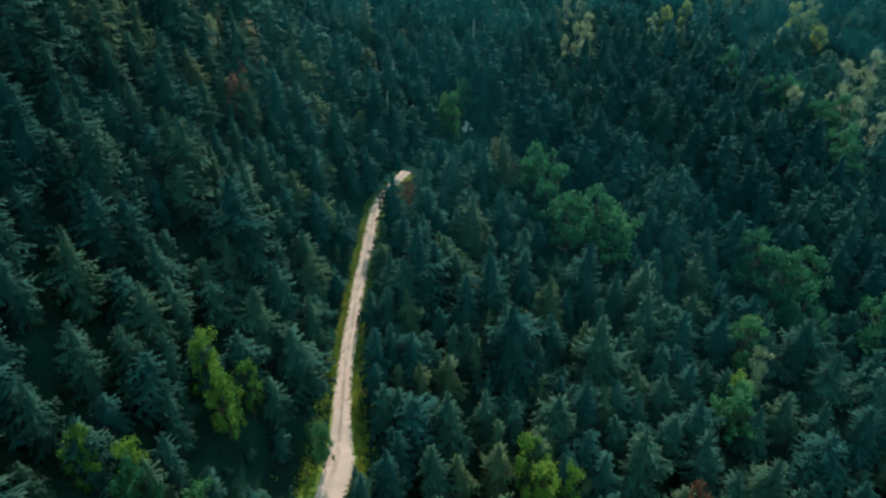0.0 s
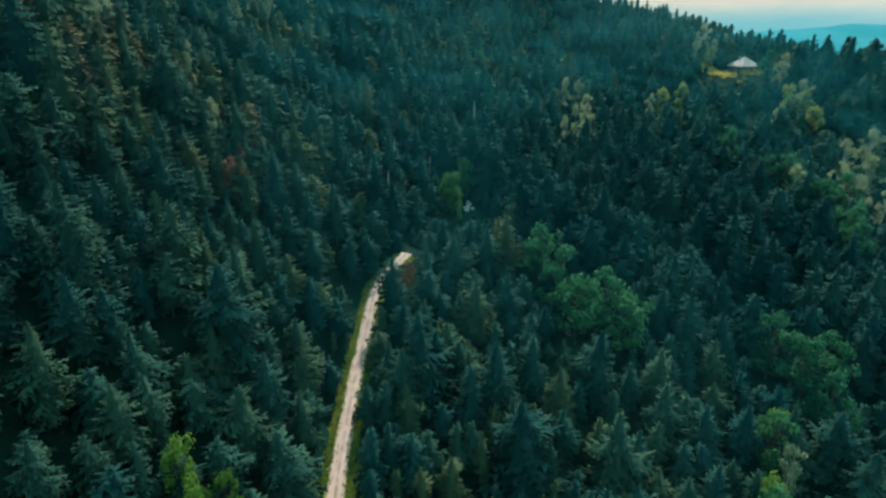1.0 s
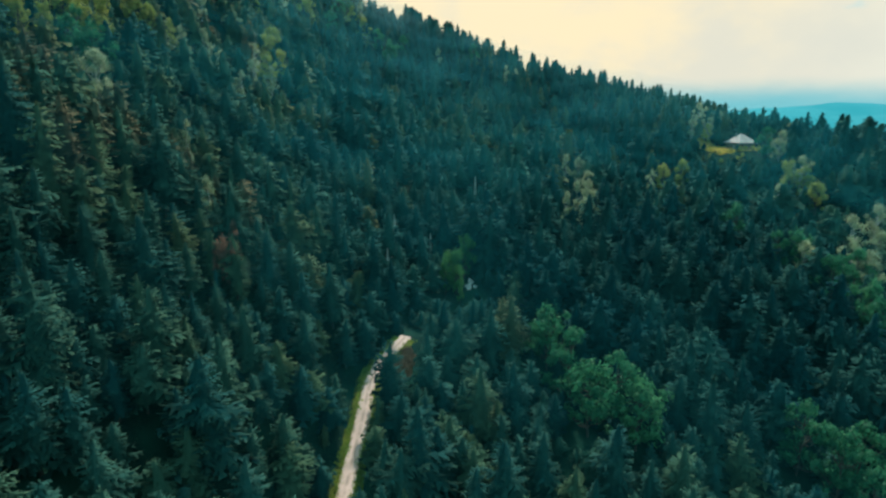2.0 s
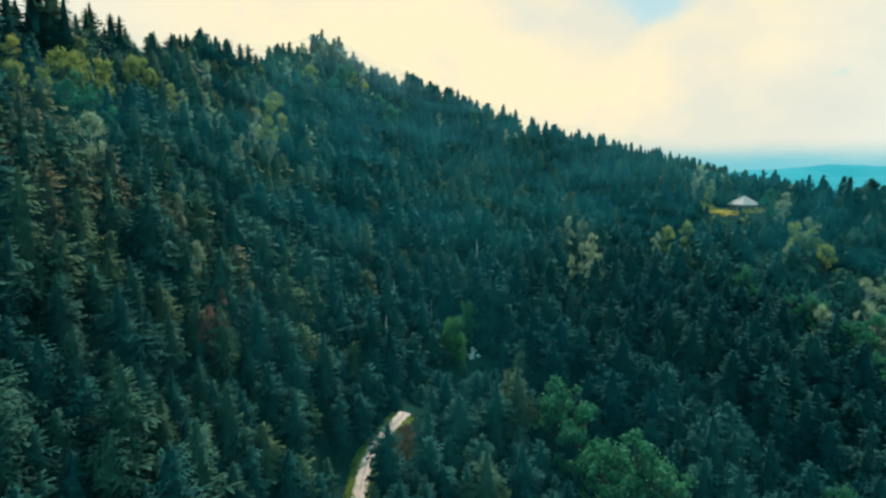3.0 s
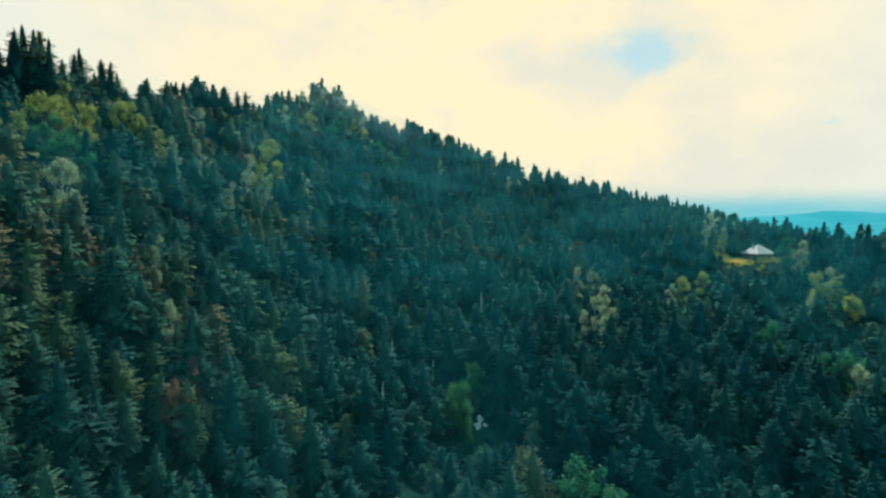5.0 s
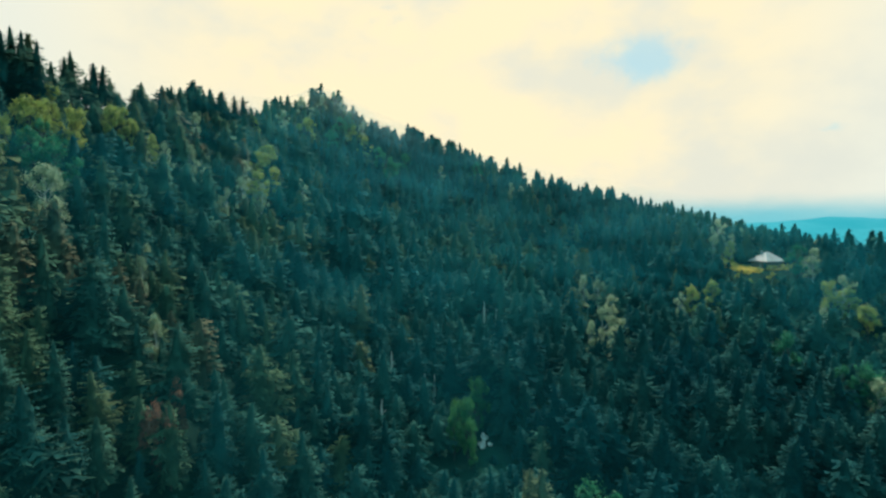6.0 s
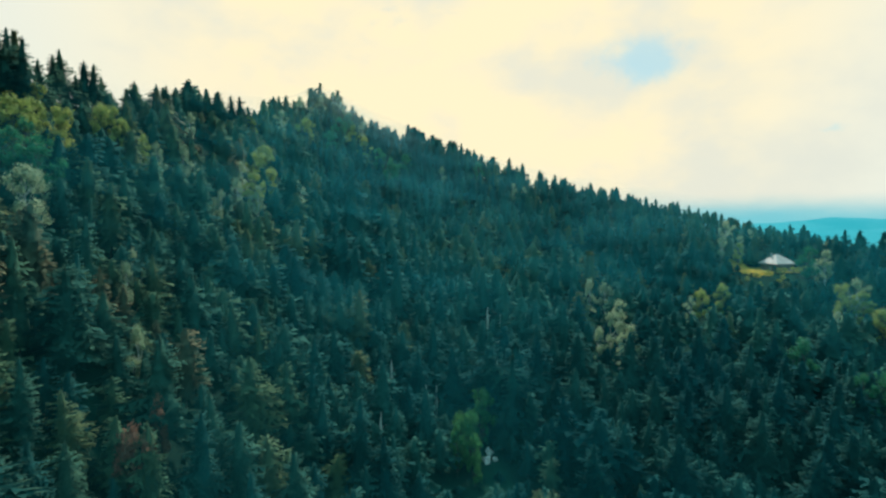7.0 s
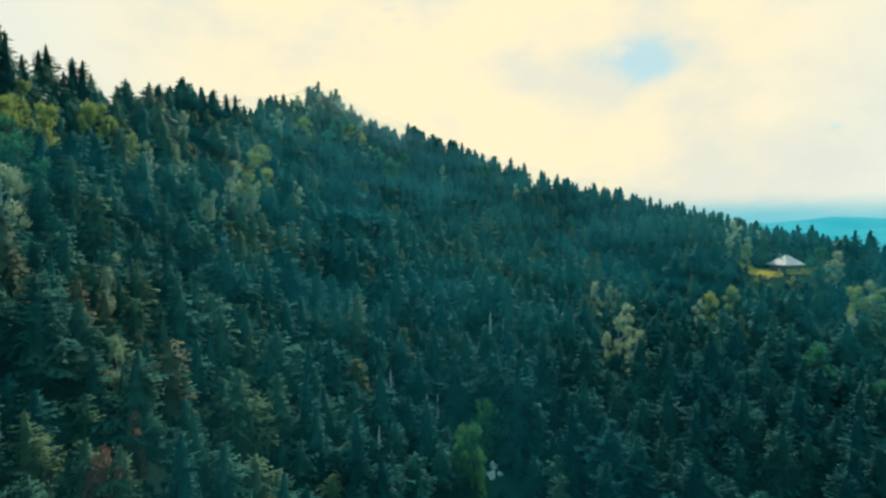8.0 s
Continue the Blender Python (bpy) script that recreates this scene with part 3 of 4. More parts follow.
SPRUCES_D = [(12, 122, 13, 3.8), (-64, 124, 13, 3.9), (-30, 127, 15, 4.4), (-61, 130, 15, 4.3), (-36, 130, 13, 3.8), (69, 132, 19, 5.7),
    (-56, 132, 13, 3.9), (-46, 134, 15, 4.3), (109, 137, 20, 6.8), (-24, 140, 13, 3.9), (-50, 146, 20, 7.0), (-28, 147, 17, 4.9),
    (-8, 149, 12, 3.4), (-43, 150, 15, 4.6), (11, 150, 19, 5.5), (-1, 154, 12, 3.6), (17, 155, 20, 5.8), (-40, 161, 20, 7.0),
    (85, 162, 19, 5.6), (99, 169, 20, 7.0), (28, 171, 20, 6.5), (79, 177, 20, 6.8), (50, 178, 20, 7.0)]
SPRUCES_E = [(98, 178, 20, 7.0), (-28, 179, 16, 4.6), (94, 187, 20, 7.0), (74, 190, 20, 6.7), (71, 200, 20, 7.0), (54, 203, 20, 6.9)]
SPRUCES_RIDGE = [(-147, 222, 24, 6.5), (-146, 226, 22, 5.8), (-145, 230, 28, 7.0), (-142, 236, 25, 6.2), (-152, 246, 25, 7.1), (-145, 240, 28, 7.8), (-148, 248, 26, 6.8), (-139, 239, 29, 7.4), (-139, 247, 22, 5.9), (-145, 262, 20, 5.9),
    (-149, 273, 22, 6.8), (-148, 280, 14, 4.6), (-148, 285, 20, 5.5), (-146, 287, 20, 5.5), (-147, 296, 15, 4.6), (-146, 301, 8, 3.1),
    (-144, 309, 11, 3.6), (-143, 313, 15, 4.2), (-143, 318, 10, 3.6), (-150, 348, 17, 6.5), (-147, 353, 17, 6.1), (-142, 352, 15, 6.1),
    (-139, 357, 17, 6.1), (-136, 361, 18, 5.9), (-134, 363, 21, 6.8), (-131, 367, 21, 6.5), (-127, 371, 24, 7.1), (-123, 379, 25, 7.1),
    (-120, 385, 26, 7.4), (-118, 393, 22, 6.8)]
GIVEN = [*SPRUCES_A, *SPRUCES_B, *SPRUCES_C, *SPRUCES_D, *SPRUCES_E, *SPRUCES_RIDGE]
GIVEN = [g for g in GIVEN if not ((-28 < g[0] < -13 and g[1] < 92) or (-16 < g[0] < -6 and 132 < g[1] < 151))]      # the verge and the cutting are open
GIVEN = [g for g, gap in zip(GIVEN, road_gap([g[0] for g in GIVEN], [g[1] for g in GIVEN])) if gap > 1.6 + 0.85 * g[3]]
GIVEN += [(-14.2, 63, 9, 1.7), (-12.6, 128.5, 16.5, 5.2), (-13.8, 121.5, 10, 2.6), (-4.5, 139.0, 14, 2.8)]          # those close beside the road
taken += [(x, y, 0.75 * r + 1.6) for x, y, h, r in GIVEN]

rng = np.random.default_rng(11)


def clearing(x, y):
    """The yard and the meadow round the house."""
    return (np.hypot((x - 161.5) / 9.5, (y - 360) / 13.5) < 1 + 0.16 * np.sin(x * 0.9) * np.sin(y * 0.7)) | (np.hypot(x - HOUSE[0], y - HOUSE[1]) < 10.5)


def sown(spacing, y0, y1):
    """Places on a jittered lattice over the land that the flight overlooks."""
    rows = np.arange(y0, y1, spacing * 0.9)
    X = np.concatenate([np.arange(-250, 340, spacing) + (k % 2) * spacing / 2 for k in range(len(rows))])
    Y = np.repeat(rows, len(X) // len(rows))
    X, Y = X + rng.uniform(-0.36, 0.36, len(X)) * spacing, Y + rng.uniform(-0.36, 0.36, len(X)) * spacing
    keep = (X < 0.72 * Y + 52) & (X > -0.68 * Y - 46) & (Y < 560 - 0.42 * np.maximum(X, 0)) & (X > -222)
    keep &= road_gap(X, Y) > np.where(Y < 149, np.where(Y < 84, 5.6, np.where(Y < 137, 4.3, 2.6)), 1.9)
    keep &= ~((X < -18) & (Y < 93) & (road_gap(X, Y) < 6.4))                    # the wide verge
    keep &= np.hypot((X + 10.5) / 5.0, (Y - 141) / 9.0) > 1                     # the bare cutting below the bend
    keep &= ~clearing(X, Y)
    keep &= rng.random(len(X)) > 0.10
    for x, y, r in taken:
        keep &= np.hypot(X - x, Y - y) > r
    return X[keep], Y[keep]


def far_out(x, y):
    """How far a place lies from the stretch of the road that the flight follows."""
    return np.hypot(x, 1.6 * np.maximum(y - 105, 0))


px, py = sown(8.1, 28, 200)
qx, qy = sown(8.8, 200, 385)
rx, ry = sown(6.7, 385, 575)
px, py = np.r_[px, qx, rx], np.r_[py, qy, ry]
# younger spruces close the gaps between the grown ones
tx, ty, tr = np.r_[px, [g[0] for g in GIVEN]], np.r_[py, [g[1] for g in GIVEN]], np.r_[np.full(len(px), 4.6), [g[3] for g in GIVEN]]
ux, uy = sown(3.7, 28, 450)
close = (uy < 250) | (np.hypot(ux - 172, uy - 375) < 62)
ux, uy = ux[close], uy[close]
fill = []
for x, y in zip(ux, uy):
    if (np.hypot(tx - x, ty - y) - 0.62 * tr).min() > (0.9 if y < 130 else 1.6):
        fill.append((x, y))
        tx, ty, tr = np.r_[tx, x], np.r_[ty, y], np.r_[tr, 2.9]
ux, uy = np.array(fill).T
young = np.r_[np.zeros(len(px), bool), np.ones(len(ux), bool)]
px, py = np.r_[px, ux], np.r_[py, uy]
order = np.argsort(far_out(px, py))
px, py, young = px[order], py[order], young[order]
pz = land(px, py)
grow = 0.46 + 0.70 * rng.random(len(px)) ** 1.15 + 0.16 * np.sin(px * 0.065 + 1) * np.sin(py * 0.07 + 0.02 * px)
grow *= np.where((np.hypot(px - 158, py - 328) < 27), 0.7, 1.0)       # trees lowered so the camera sees the meadow above
grow *= np.where((px < -132) & (py > 228) & (py < 345), 0.42, 1.0)     # trees cut down along the western crest to fit the skyline in view
grow *= np.where((px < -127) & (py > 405), 0.50, 1.0)
grow *= np.where((px > -82) & (px < -30) & (py > 470), 0.60, 1.0)
grow *= np.where(rng.random(len(px)) < 0.13, 0.68, 1.0)
grow *= np.where((px > -30) & (py > 395), np.where(px < 60, 0.98, 0.74), 1.0)                  # far crest trees resized to fit the camera's skyline
grow *= np.where((px > 130) & (px < 215) & (py > 385), 0.72, 1.0)
grow *= np.where((px > 185) & (px < 224) & (py > 362) & (py < 425), 0.78, 1.0)
grow *= np.where((px > 228) & (py > 340), 1.25, 1.0)
beside = road_gap(px, py)
grow *= (1 - 0.35 * np.exp(-(beside - 3.4) / 2.0)) * np.where(beside < 9.0, 0.78, 1.0)
grow *= np.where((beside < 13) & (px > -18) & (py < 132), 0.50 + 0.025 * beside, 1.0)      # young trees between road and valley, kept low so the road stays lit

house_gap = np.hypot(px - HOUSE[0], py - HOUSE[1])
grow = np.where(young, 0.36 + 0.34 * rng.random(len(px)), grow)
low = (house_gap < 50) & (py < 358) & (px > 140) & (px < 192)
grow = np.where(low, np.minimum(grow, (1.6 + 0.2 * house_gap) / 19), grow)       # bushes and low trees, capped to leave the house in view
# heights capped at the camera's line of sight to the meadow
below = (py < 350) & (py > 275) & (np.abs(px - 0.49 * (py - 20)) < 19)
grow = np.where(below, np.minimum(grow, np.maximum(HOUSE[2] - 0.5 + 0.075 * (345 - py) - pz, 1.6) / 19), grow)
for x, y, r in taken[:-len(GIVEN)]:                                  # spruces lowered so the camera sees the leafy trees behind
    grow *= np.where(np.hypot(px - x * 0.95, py - (y - 6)) < r + 4.5, 0.60, 1.0)



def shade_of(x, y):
    """Tint of a spruce from 0 (blue-black) to 1 (olive): valley shade and far haze are painted in, with olive stands
    near the road and on the western slope.
    """
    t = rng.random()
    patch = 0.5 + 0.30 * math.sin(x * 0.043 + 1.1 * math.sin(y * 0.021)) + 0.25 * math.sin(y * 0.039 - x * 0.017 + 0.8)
    # valley trees darkened: the shade there is put into the tint
    if np.hypot((x - 62) / 62, (y - 205) / 62) < 1 and rng.random() < 0.85:
        return 0.35 * t
    if x > 24 and 128 < y < 245:
        return 0.30 * t
    if np.hypot(x + 56, y - 112) < 15:
        return 0.55 + 0.30 * t
    if x < -22 and y < 175:
        return min(1.0, 0.30 + 0.34 * patch + 0.52 * t)
    if y < 128 and x > -14:
        return min(0.92, 0.22 + 0.34 * patch + 0.55 * t)
    if x < -30 and y < 240:
        return min(1.0, 0.24 + 0.40 * patch + 0.45 * t)
    if t > 0.955:
        return 0.97                                                   # a few dying trees
    if x < -62 and y > 175:
        return min(1.0, 0.36 + 0.34 * patch + 0.42 * t)
    # far spruces paler, imitating haze through the needle tint
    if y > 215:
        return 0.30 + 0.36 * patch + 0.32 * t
    return 0.08 + 0.45 * patch + 0.40 * t


# the spruces beside the road, each a thing
NEAR = 300
radii = (5.0, 5.7, 4.6, 5.3, 6.1, 4.9, 5.5, 4.4, 5.2, 5.8)
models = [spruce_thing(20 + k, 19.0, r) for k, r in enumerate(radii)]
single = np.flatnonzero(~young)[:NEAR - len(GIVEN)]
spots = [(x, y, h / 19.0, r) for x, y, h, r in GIVEN]
spots += [(px[k], py[k], grow[k], 0.0) for k in single]
for j, (x, y, tall, r) in enumerate(spots):
    base, size = models[j % len(models)], radii[j % len(models)]
    m = stand(x, y, rng.uniform(0, 6.28), tall, wide=r / size if r else tall * rng.uniform(0.9, 1.3))
    m = m @ pose(0, 0, 0, rng.normal() * 1.5, rng.normal() * 1.5, 0)
    if j < len(models):
        base.matrix_basis = m
        tree = base
    else:
        scale = base.matrix_basis.to_scale()
        tree = copy_thing(base, m @ Matrix.Diagonal((1 / scale[0], 1 / scale[1], 1 / scale[2], 1)))
    for piece in tree.children:
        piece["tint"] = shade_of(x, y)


def forest_models(whorls, per, twigs, sides, count, seed, ragged, size=(4.4, 6.6), blunt=0.08, heart=0.30, stray=0.30):
    out = []
    for k in range(count):
        r = np.random.default_rng(seed + k)
        radius = r.uniform(*size)
        V, F, T, P = spruce_crown(r, 19.0, radius, whorls, per, twigs, 0.16, ragged, blunt, heart, stray)
        tv, tf = spruce_trunk(r, 19.0, radius, sides)
        out.append((np.r_[V, tv], np.r_[F, tf + len(V)], np.r_[T, np.zeros(len(tv))], np.r_[np.zeros(len(F)), np.ones(len(tf))], np.r_[P, np.tile((0, 0, 1.0), (len(tv), 1))]))
    return out


def forest(models, xs, ys, zs, sizes):
    V, F, T, I, N, P, base = [], [], [], [], [], [], 0
    for x, y, z, s in zip(xs, ys, zs, sizes):
        v, f, t, i, p = models[rng.integers(len(models))]
        a, w = rng.uniform(0, 6.28), s ** 0.75 * rng.uniform(0.8, 1.3)
        c, d = math.cos(a) * w, math.sin(a) * w
        lean = rng.normal(size=2) * 0.02
        V.append(np.stack([v[:, 0] * c - v[:, 1] * d + lean[0] * v[:, 2] + x, v[:, 0] * d + v[:, 1] * c + lean[1] * v[:, 2] + y, v[:, 2] * s + z], -1))
        F.append(f + base)
        T.append(t)
        I.append(i)
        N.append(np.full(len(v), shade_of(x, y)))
        ca, sa = math.cos(a), math.sin(a)
        P.append(np.stack([p[:, 0] * ca - p[:, 1] * sa, p[:, 0] * sa + p[:, 1] * ca, p[:, 2]], -1))
        base += len(v)
    return [np.concatenate(q) for q in (V, F, T, I, N, P)]


rest = np.setdiff1d(np.arange(len(px)), single)
bx, by = np.meshgrid(np.arange(-62, 92, 8.0), np.arange(-36, 28, 8.0))    # the wood goes on behind the start of the flight
bx, by = bx.ravel() + rng.uniform(-3, 3, bx.size), by.ravel() + rng.uniform(-3, 3, bx.size)
open_ground = road_gap(bx, by) > 4
bx, by = bx[open_ground], by[open_ground]
rest = np.r_[rest[:400], len(px) + np.arange(len(bx)), rest[400:]]
px, py, pz = np.r_[px, bx], np.r_[py, by], np.r_[pz, land(bx, by)]
grow = np.r_[grow, rng.uniform(0.6, 1.0, len(bx))]
distant = py[rest] > 385
stages = (rest[~distant][:600], rest[~distant][600:1500], rest[~distant][1500:], rest[distant])                    # nearer trees carry finer boughs
grown = [forest(kinds, px[k], py[k], pz[k], grow[k]) for kinds, k in zip(
    (forest_models(23, 11, 3, 4, 12, 500, 0.9, stray=0.22), forest_models(19, 11, 2, 3, 12, 600, 0.85, (4.6, 7.0), 0.08, 0.36, 0.32), forest_models(17, 10, 1, 3, 14, 700, 0.8, (4.8, 7.4), 0.10, 0.50, 0.30),
     forest_models(11, 7, 1, 3, 14, 800, 0.8, (4.0, 5.8), 0.10, 0.55, 0.30)), stages)]
for g, share in zip(grown, (1.0, 0.7, 0.35, 0.25)):
    g[2] *= share                                                     # the painted tip light is cut further off, against specks
first = np.cumsum([0, *(len(g[0]) for g in grown)])
V, F, T, I, N, P = [np.concatenate([g[c] + (first[k] if c == 1 else 0) for k, g in enumerate(grown)]) for c in range(6)]
woods = new("spruce_forest", mesh_of("spruce_forest", V, F, [FAR_NEEDLES, BARK], values={"tip": T, "tint": N, "puff": P}, index=I))
tagged(woods, "dense dark spruce forest covering the hillsides", "forest", kind="stuff")

# ---- grass ----


def turf(name, x, y, label, tufts, seed, sward, mat):
    """Blades of grass round the given places, over a low sward (triangles)."""
    r = np.random.default_rng(seed)
    k = r.integers(len(x), size=tufts)
    bx, by = x[k] + r.normal(size=tufts) * 0.5, y[k] + r.normal(size=tufts) * 0.5
    bz = land(bx, by)
    a, h, w = r.uniform(0, 6.28, tufts), r.uniform(0.25, 0.7, tufts), r.uniform(0.2, 0.45, tufts)
    left = np.stack([bx - np.cos(a) * w, by - np.sin(a) * w, bz - 0.05], -1)
    right = np.stack([bx + np.cos(a) * w, by + np.sin(a) * w, bz - 0.05], -1)
    tip = np.stack([bx + r.normal(size=tufts) * 0.15, by + r.normal(size=tufts) * 0.15, bz + h], -1)
    V = np.concatenate([np.stack([left, right, tip], 1).reshape(-1, 3), sward])
    return tagged(new(name, mesh_of(name, V, np.arange(len(V)).reshape(-1, 3), [mat])), label, "grass", kind="stuff")


r = np.random.default_rng(77)
at = r.integers(len(ROAD_LINE), size=9000)
on = (ROAD_LINE[at, 1] > -38) & (ROAD_LINE[at, 1] < 150)
at = at[on]
out = np.where(r.random(len(at)) < 0.5, -1, 1) * (1.7 + np.abs(r.normal(size=len(at))) * 1.1)
out = np.where((out < 0) & (ROAD_LINE[at, 1] < 86), out * 1.5, np.where(ROAD_LINE[at, 1] > 92, np.clip(out, -2.2, 2.2), out)) + np.where(out > 0, 0.9 * passing[at], 0)
vx, vy = ROAD_LINE[at, 0] + side[at, 0] * out, ROAD_LINE[at, 1] + side[at, 1] * out
strip = np.flatnonzero((ROAD_LINE[:, 1] > -38) & (ROAD_LINE[:, 1] < 148))
inner, outer = [], []
for sign in (-1, 1):
    base = 1.35 + (0.9 if sign > 0 else 0.0) * passing[strip]
    reach = base + (1.2 + 0.5 * np.sin(strip * 0.23 + sign) + 0.25 * np.sin(strip * 0.71) + r.uniform(0, 0.15, len(strip))) * np.where((sign < 0) & (ROAD_LINE[strip, 1] < 88), 2.1, np.where(ROAD_LINE[strip, 1] > 92, 0.35, 0.8))
    inner.append(ROAD_LINE[strip, :2] + side[strip] * (sign * base)[:, None])
    outer.append(ROAD_LINE[strip, :2] + side[strip] * (sign * reach)[:, None])
sward = []
for p, q in zip(inner, outer):
    p, q = np.c_[p, land(p[:, 0], p[:, 1]) + 0.13], np.c_[q, land(q[:, 0], q[:, 1]) + 0.06]
    sward.append(np.stack([p[:-1], q[:-1], q[1:], p[:-1], q[1:], p[1:]], 1).reshape(-1, 3))
sward = np.concatenate(sward)
turf("grass_verge", vx, vy, "bright yellow-green grass verge along the gravel road", 30000, 1, sward, VERGE_GRASS)
a, q = r.uniform(0, 6.28, 900), np.sqrt(r.random(900))
bankx, banky = -10.8 + 2.2 * q * np.cos(a), 142.0 + 5.0 * q * np.sin(a)
off_road = road_gap(bankx, banky) > 2.2
turf("grass_bank", bankx[off_road], banky[off_road], "dry brown grass on the bank below the road bend", 3500, 3, np.zeros((0, 3)), DRY_GRASS)
mx, my = r.uniform(142, 195, 9000), r.uniform(330, 380, 9000)
inside = clearing(mx, my) & (np.hypot(mx - HOUSE[0], my - HOUSE[1]) > 8)
gx, gy = np.meshgrid(np.arange(143, 194, 1.5), np.arange(332, 378, 1.5))
gx, gy = gx.ravel(), gy.ravel()
keep = clearing(gx + 0.75, gy + 0.75)
gx, gy = gx[keep], gy[keep]
corner = [np.c_[gx + a, gy + b, land(gx + a, gy + b) + 0.06] for a, b in ((0, 0), (1.5, 0), (1.5, 1.5), (0, 1.5))]
sward = np.stack([corner[0], corner[1], corner[2], corner[0], corner[2], corner[3]], 1).reshape(-1, 3)
turf("meadow_grass", mx[inside], my[inside], "sunlit yellow-green meadow grass round the house", 16000, 2, sward, MEADOW_GRASS)

# ---- the house on the ridge ----
ROOF, n = material("pale_sheet_metal")
at = n.add("ShaderNodeTexCoord").outputs["Object"]
stain = n.noise(at, 0.35, 5.0)
seam = n.add("ShaderNodeTexWave", {"Vector": at, "Scale": 0.55, "Distortion": 0.0}).outputs["Fac"]
surface(n, n.mix(n.span(stain, 0.35, 0.7), rgb(0.27, 0.225, 0.21), rgb(0.39, 0.335, 0.315)), 0.5, seam, 0.3, 0.05, metal=0.1)
TIMBER, n = material("dark_timber")
at = n.add("ShaderNodeTexCoord").outputs["Object"]
plank = n.noise(n.vec("MULTIPLY", at, (0.4, 0.4, 6.0)), 2.0, 4.0)
surface(n, n.mix(plank, rgb(0.07, 0.045, 0.03), rgb(0.17, 0.11, 0.07)), 0.8, plank, 0.5)
GLASS, n = material("window_glass")
surface(n, rgb(0.02, 0.03, 0.035), 0.05, spec=0.6)
# window and door paint darkened to give the shade under the eaves
PAINT, n = material("eave_shaded_paint")
at = n.add("ShaderNodeTexCoord").outputs["Object"]
surface(n, n.mix(n.noise(at, 3.0), rgb(0.20, 0.18, 0.16), rgb(0.30, 0.27, 0.24)), 0.6)
STONE, n = material("grey_stone")
at = n.add("ShaderNodeTexCoord").outputs["Object"]
rubble = n.add("ShaderNodeTexVoronoi", {"Vector": at, "Scale": 2.2}).outputs["Distance"]
surface(n, n.mix(rubble, rgb(0.30, 0.28, 0.26), rgb(0.20, 0.19, 0.18)), 0.9, rubble, 0.6)


def box(name, parent, mat, centre, size, bevel=0.03, label=""):
    bm = bmesh.new()
    bmesh.ops.create_cube(bm, size=1.0)
    bmesh.ops.scale(bm, vec=size, verts=bm.verts)
    bmesh.ops.bevel(bm, geom=bm.edges[:], offset=bevel, segments=1, affect="EDGES")
    bmesh.ops.translate(bm, vec=centre, verts=bm.verts)
    me = bpy.data.meshes.new(name)
    bm.to_mesh(me)
    bm.free()
    me.materials.append(mat)
    return part(name, me, parent, label)


def house():
    root = new("house")
    w, eave, rise, over = 6.2, 4.4, 5.6, 1.15
    box("foundation", root, STONE, (0, 0, -0.6), (2 * w + 0.3, 2 * w + 0.3, 2.0), label="rubble stone foundation")
    box("wall", root, TIMBER, (0, 0, 2.4), (2 * w, 2 * w, 4.0), label="dark timber wall")
    e, r = w + over, 1.1
    for k in range(4):                                                # four hipped slopes with a short ridge
        a = k * math.pi / 2
        top = r if k % 2 == 0 else 0.0
        cap = 0.0 if k % 2 == 0 else r
        slope = np.array([(-e, -e, eave), (e, -e, eave), (top, -cap, eave + rise), (-top, -cap, eave + rise)])
        V = np.r_[slope, slope - (0, 0, 0.22)]
        c, d = math.cos(a), math.sin(a)
        V = np.stack([V[:, 0] * c - V[:, 1] * d, V[:, 0] * d + V[:, 1] * c, V[:, 2]], -1)
        me = bpy.data.meshes.new("roof_slope")
        me.from_pydata(V.tolist(), [], [(0, 1, 2, 3), (7, 6, 5, 4), (0, 4, 5, 1), (1, 5, 6, 2), (2, 6, 7, 3), (3, 7, 4, 0)])
        me.materials.append(ROOF)
        part("roof_slope", me, root, "pale grey sheet-metal roof slope")
    box("ridge_cap", root, ROOF, (0, 0, eave + rise + 0.04), (2 * r + 0.4, 0.4, 0.2))
    chimney = box("chimney", root, STONE, (-2.6, 1.6, eave + 4.6), (0.9, 0.9, 3.2))
    box("chimney_cap", chimney, STONE, (-2.6, 1.6, eave + 6.25), (1.15, 1.15, 0.16))
    for k in range(4):
        a = k * math.pi / 2
        for x in (-3.9, -1.3, 1.3, 3.9):
            if k == 3 and x == 1.3:
                continue
            frame_ob = box("window", root, PAINT, (0, 0, 0), (1.3, 0.12, 1.6))
            frame_ob.matrix_local = Matrix.Rotation(a, 4, "Z") @ Matrix.Translation((x, -w - 0.03, 2.6))
            for side_x in (-0.29, 0.29):
                box("pane", frame_ob, GLASS, (side_x, -0.05, 0), (0.5, 0.06, 1.36), 0.01)
    door = box("door", root, PAINT, (0, 0, 0), (1.1, 0.14, 2.1), label="grey-brown house door, paint darkened as eave shade")
    door.matrix_local = Matrix.Rotation(1.5 * math.pi, 4, "Z") @ Matrix.Translation((1.3, -w - 0.03, 1.5))
    root.matrix_basis = Matrix.Translation(HOUSE) @ Matrix.Rotation(radians(15), 4, "Z") @ Matrix.Scale(0.88, 4)
    return tagged(root, "timber house with pale hipped metal roof in a meadow", "house")


house()

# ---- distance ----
# the far hills glow: distance haze is put into their emission colour
HAZE, n = material("haze_blue_glow")
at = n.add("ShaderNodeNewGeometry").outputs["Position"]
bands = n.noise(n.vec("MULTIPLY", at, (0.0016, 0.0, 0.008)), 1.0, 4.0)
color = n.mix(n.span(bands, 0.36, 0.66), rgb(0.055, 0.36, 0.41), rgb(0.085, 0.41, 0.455))
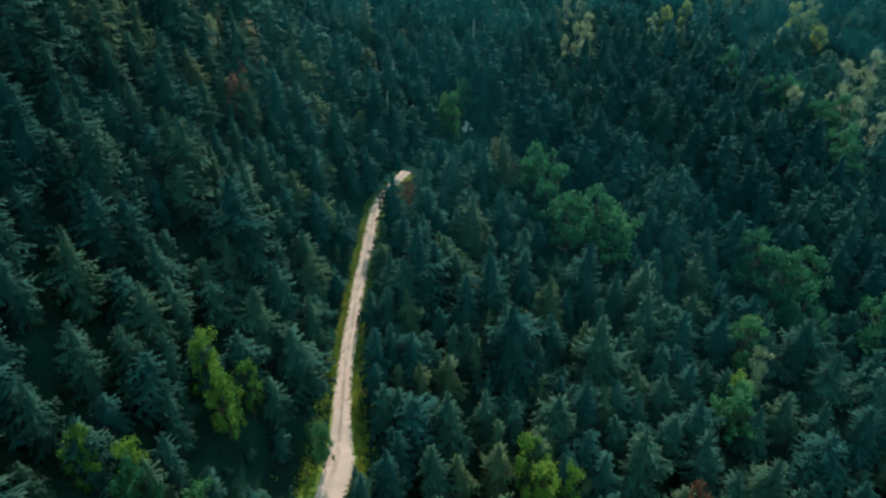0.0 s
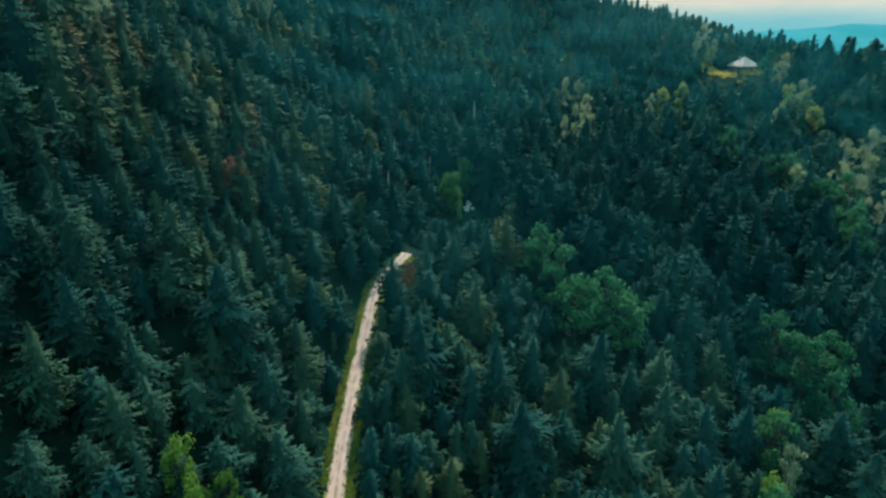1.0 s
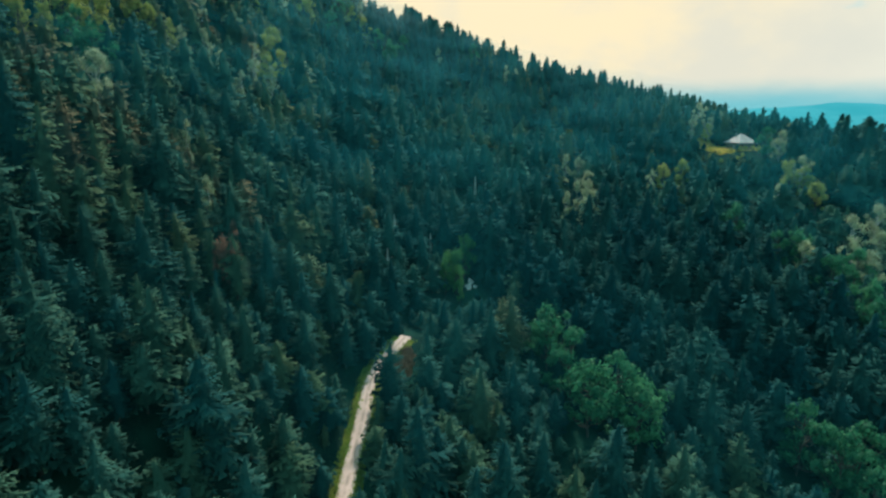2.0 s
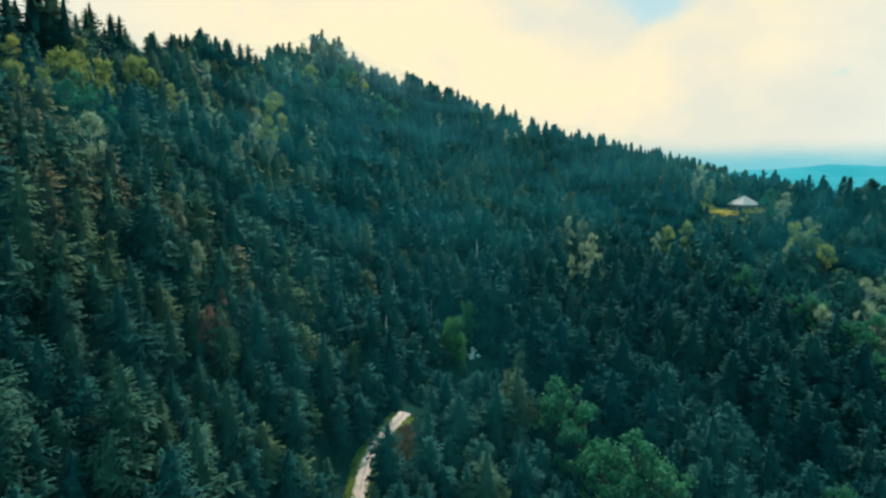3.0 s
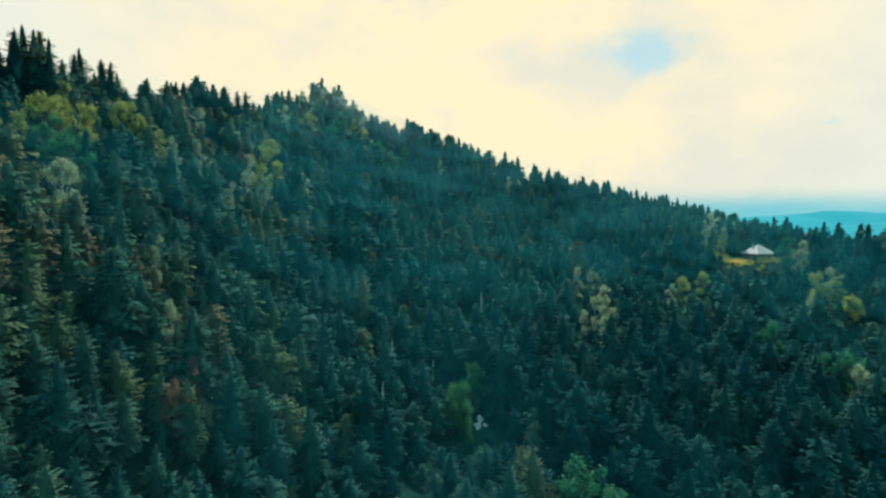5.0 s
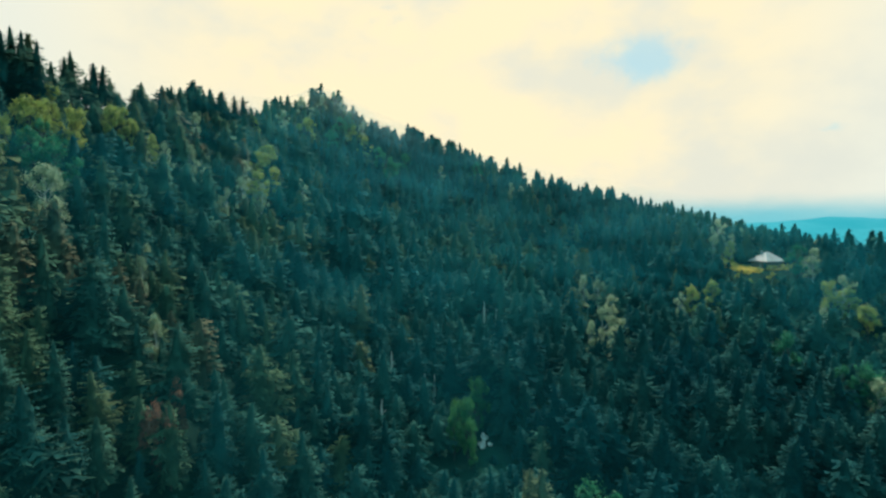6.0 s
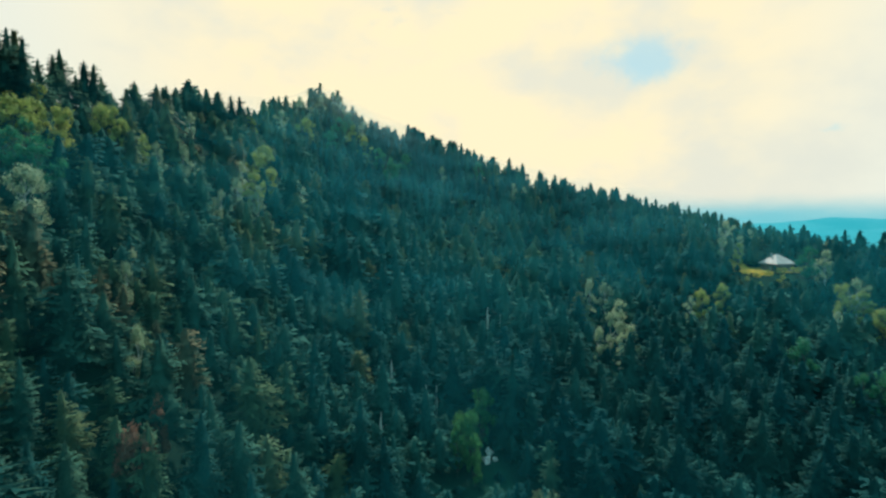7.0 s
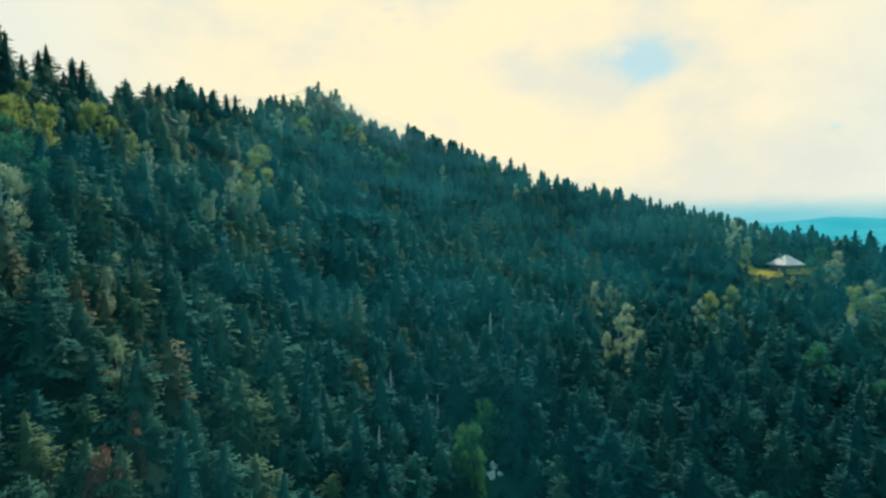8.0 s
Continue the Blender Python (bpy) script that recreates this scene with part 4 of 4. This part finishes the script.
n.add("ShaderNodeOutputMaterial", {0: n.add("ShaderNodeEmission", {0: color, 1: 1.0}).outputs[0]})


def far_range(y, base, rise, seed):
    """A far range of hills that climbs to the east, as a closed body with a rounded crest."""
    r = np.random.default_rng(seed)
    xs = np.linspace(-3600, 3600, 140)
    u = np.clip((xs - 0.42 * y) / (0.34 * y), 0, 1)
    crest = base + rise * u * u * (3 - 2 * u) + sum(np.sin(xs / s + r.uniform(0, 6)) * a for s, a in ((390, 6), (170, 6), (80, 4), (37, 2)))
    rows = []
    for dy, f in ((-700, 0.0), (-420, 0.5), (-180, 0.86), (0, 1.0), (180, 0.86), (500, 0.0)):
        rows.append(np.stack([xs, np.full(140, y + dy), -130 + (crest + 130) * f], -1))
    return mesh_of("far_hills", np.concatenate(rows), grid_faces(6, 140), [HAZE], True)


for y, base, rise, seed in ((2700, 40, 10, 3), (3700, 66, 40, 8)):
    tagged(new("backdrop", far_range(y, base, rise, seed)), "far hills glowing haze-blue below the clouds", "hills", kind="structure")


# ---- haze sheet and crest mist ----
# one translucent sheet above the trees stands in for haze; the white wisp is mist
HAZE_MIST, n = material("haze_mist_sheet")
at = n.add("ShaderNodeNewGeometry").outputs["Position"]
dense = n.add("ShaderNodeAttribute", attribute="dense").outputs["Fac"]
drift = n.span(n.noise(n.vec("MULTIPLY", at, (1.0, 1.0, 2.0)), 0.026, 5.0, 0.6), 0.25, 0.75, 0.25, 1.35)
# teal imitates the haze, white is for the crest mist
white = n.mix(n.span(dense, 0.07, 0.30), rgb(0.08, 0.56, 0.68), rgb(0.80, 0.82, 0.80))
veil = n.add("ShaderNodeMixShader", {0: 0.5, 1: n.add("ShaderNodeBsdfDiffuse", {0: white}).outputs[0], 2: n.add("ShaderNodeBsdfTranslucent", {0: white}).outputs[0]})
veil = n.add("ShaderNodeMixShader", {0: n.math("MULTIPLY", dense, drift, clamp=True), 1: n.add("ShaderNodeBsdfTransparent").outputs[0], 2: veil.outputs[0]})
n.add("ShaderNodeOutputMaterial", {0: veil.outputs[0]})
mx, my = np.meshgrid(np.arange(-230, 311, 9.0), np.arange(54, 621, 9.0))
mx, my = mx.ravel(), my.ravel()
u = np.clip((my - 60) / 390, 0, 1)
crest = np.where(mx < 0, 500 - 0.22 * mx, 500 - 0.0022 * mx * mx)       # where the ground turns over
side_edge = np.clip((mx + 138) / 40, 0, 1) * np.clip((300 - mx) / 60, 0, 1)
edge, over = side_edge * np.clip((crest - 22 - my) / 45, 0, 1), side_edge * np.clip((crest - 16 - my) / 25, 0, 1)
# sheet thinned here to keep the valley dark
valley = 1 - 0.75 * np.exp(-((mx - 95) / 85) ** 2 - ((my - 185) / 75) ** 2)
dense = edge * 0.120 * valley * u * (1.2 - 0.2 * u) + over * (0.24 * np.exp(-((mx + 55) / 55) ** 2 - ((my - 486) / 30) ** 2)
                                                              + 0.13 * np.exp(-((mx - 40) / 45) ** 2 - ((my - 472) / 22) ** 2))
mist = new("mist", mesh_of("mist", np.stack([mx, my, land(mx, my) + 22.0 - 3.0 * np.clip((my - 390) / 80, 0, 1)], -1), grid_faces(63, 61), [HAZE_MIST], True, {"dense": dense}))
tagged(mist, "thin sheet standing in for blue haze, with white crest mist", "mist", kind="stuff")
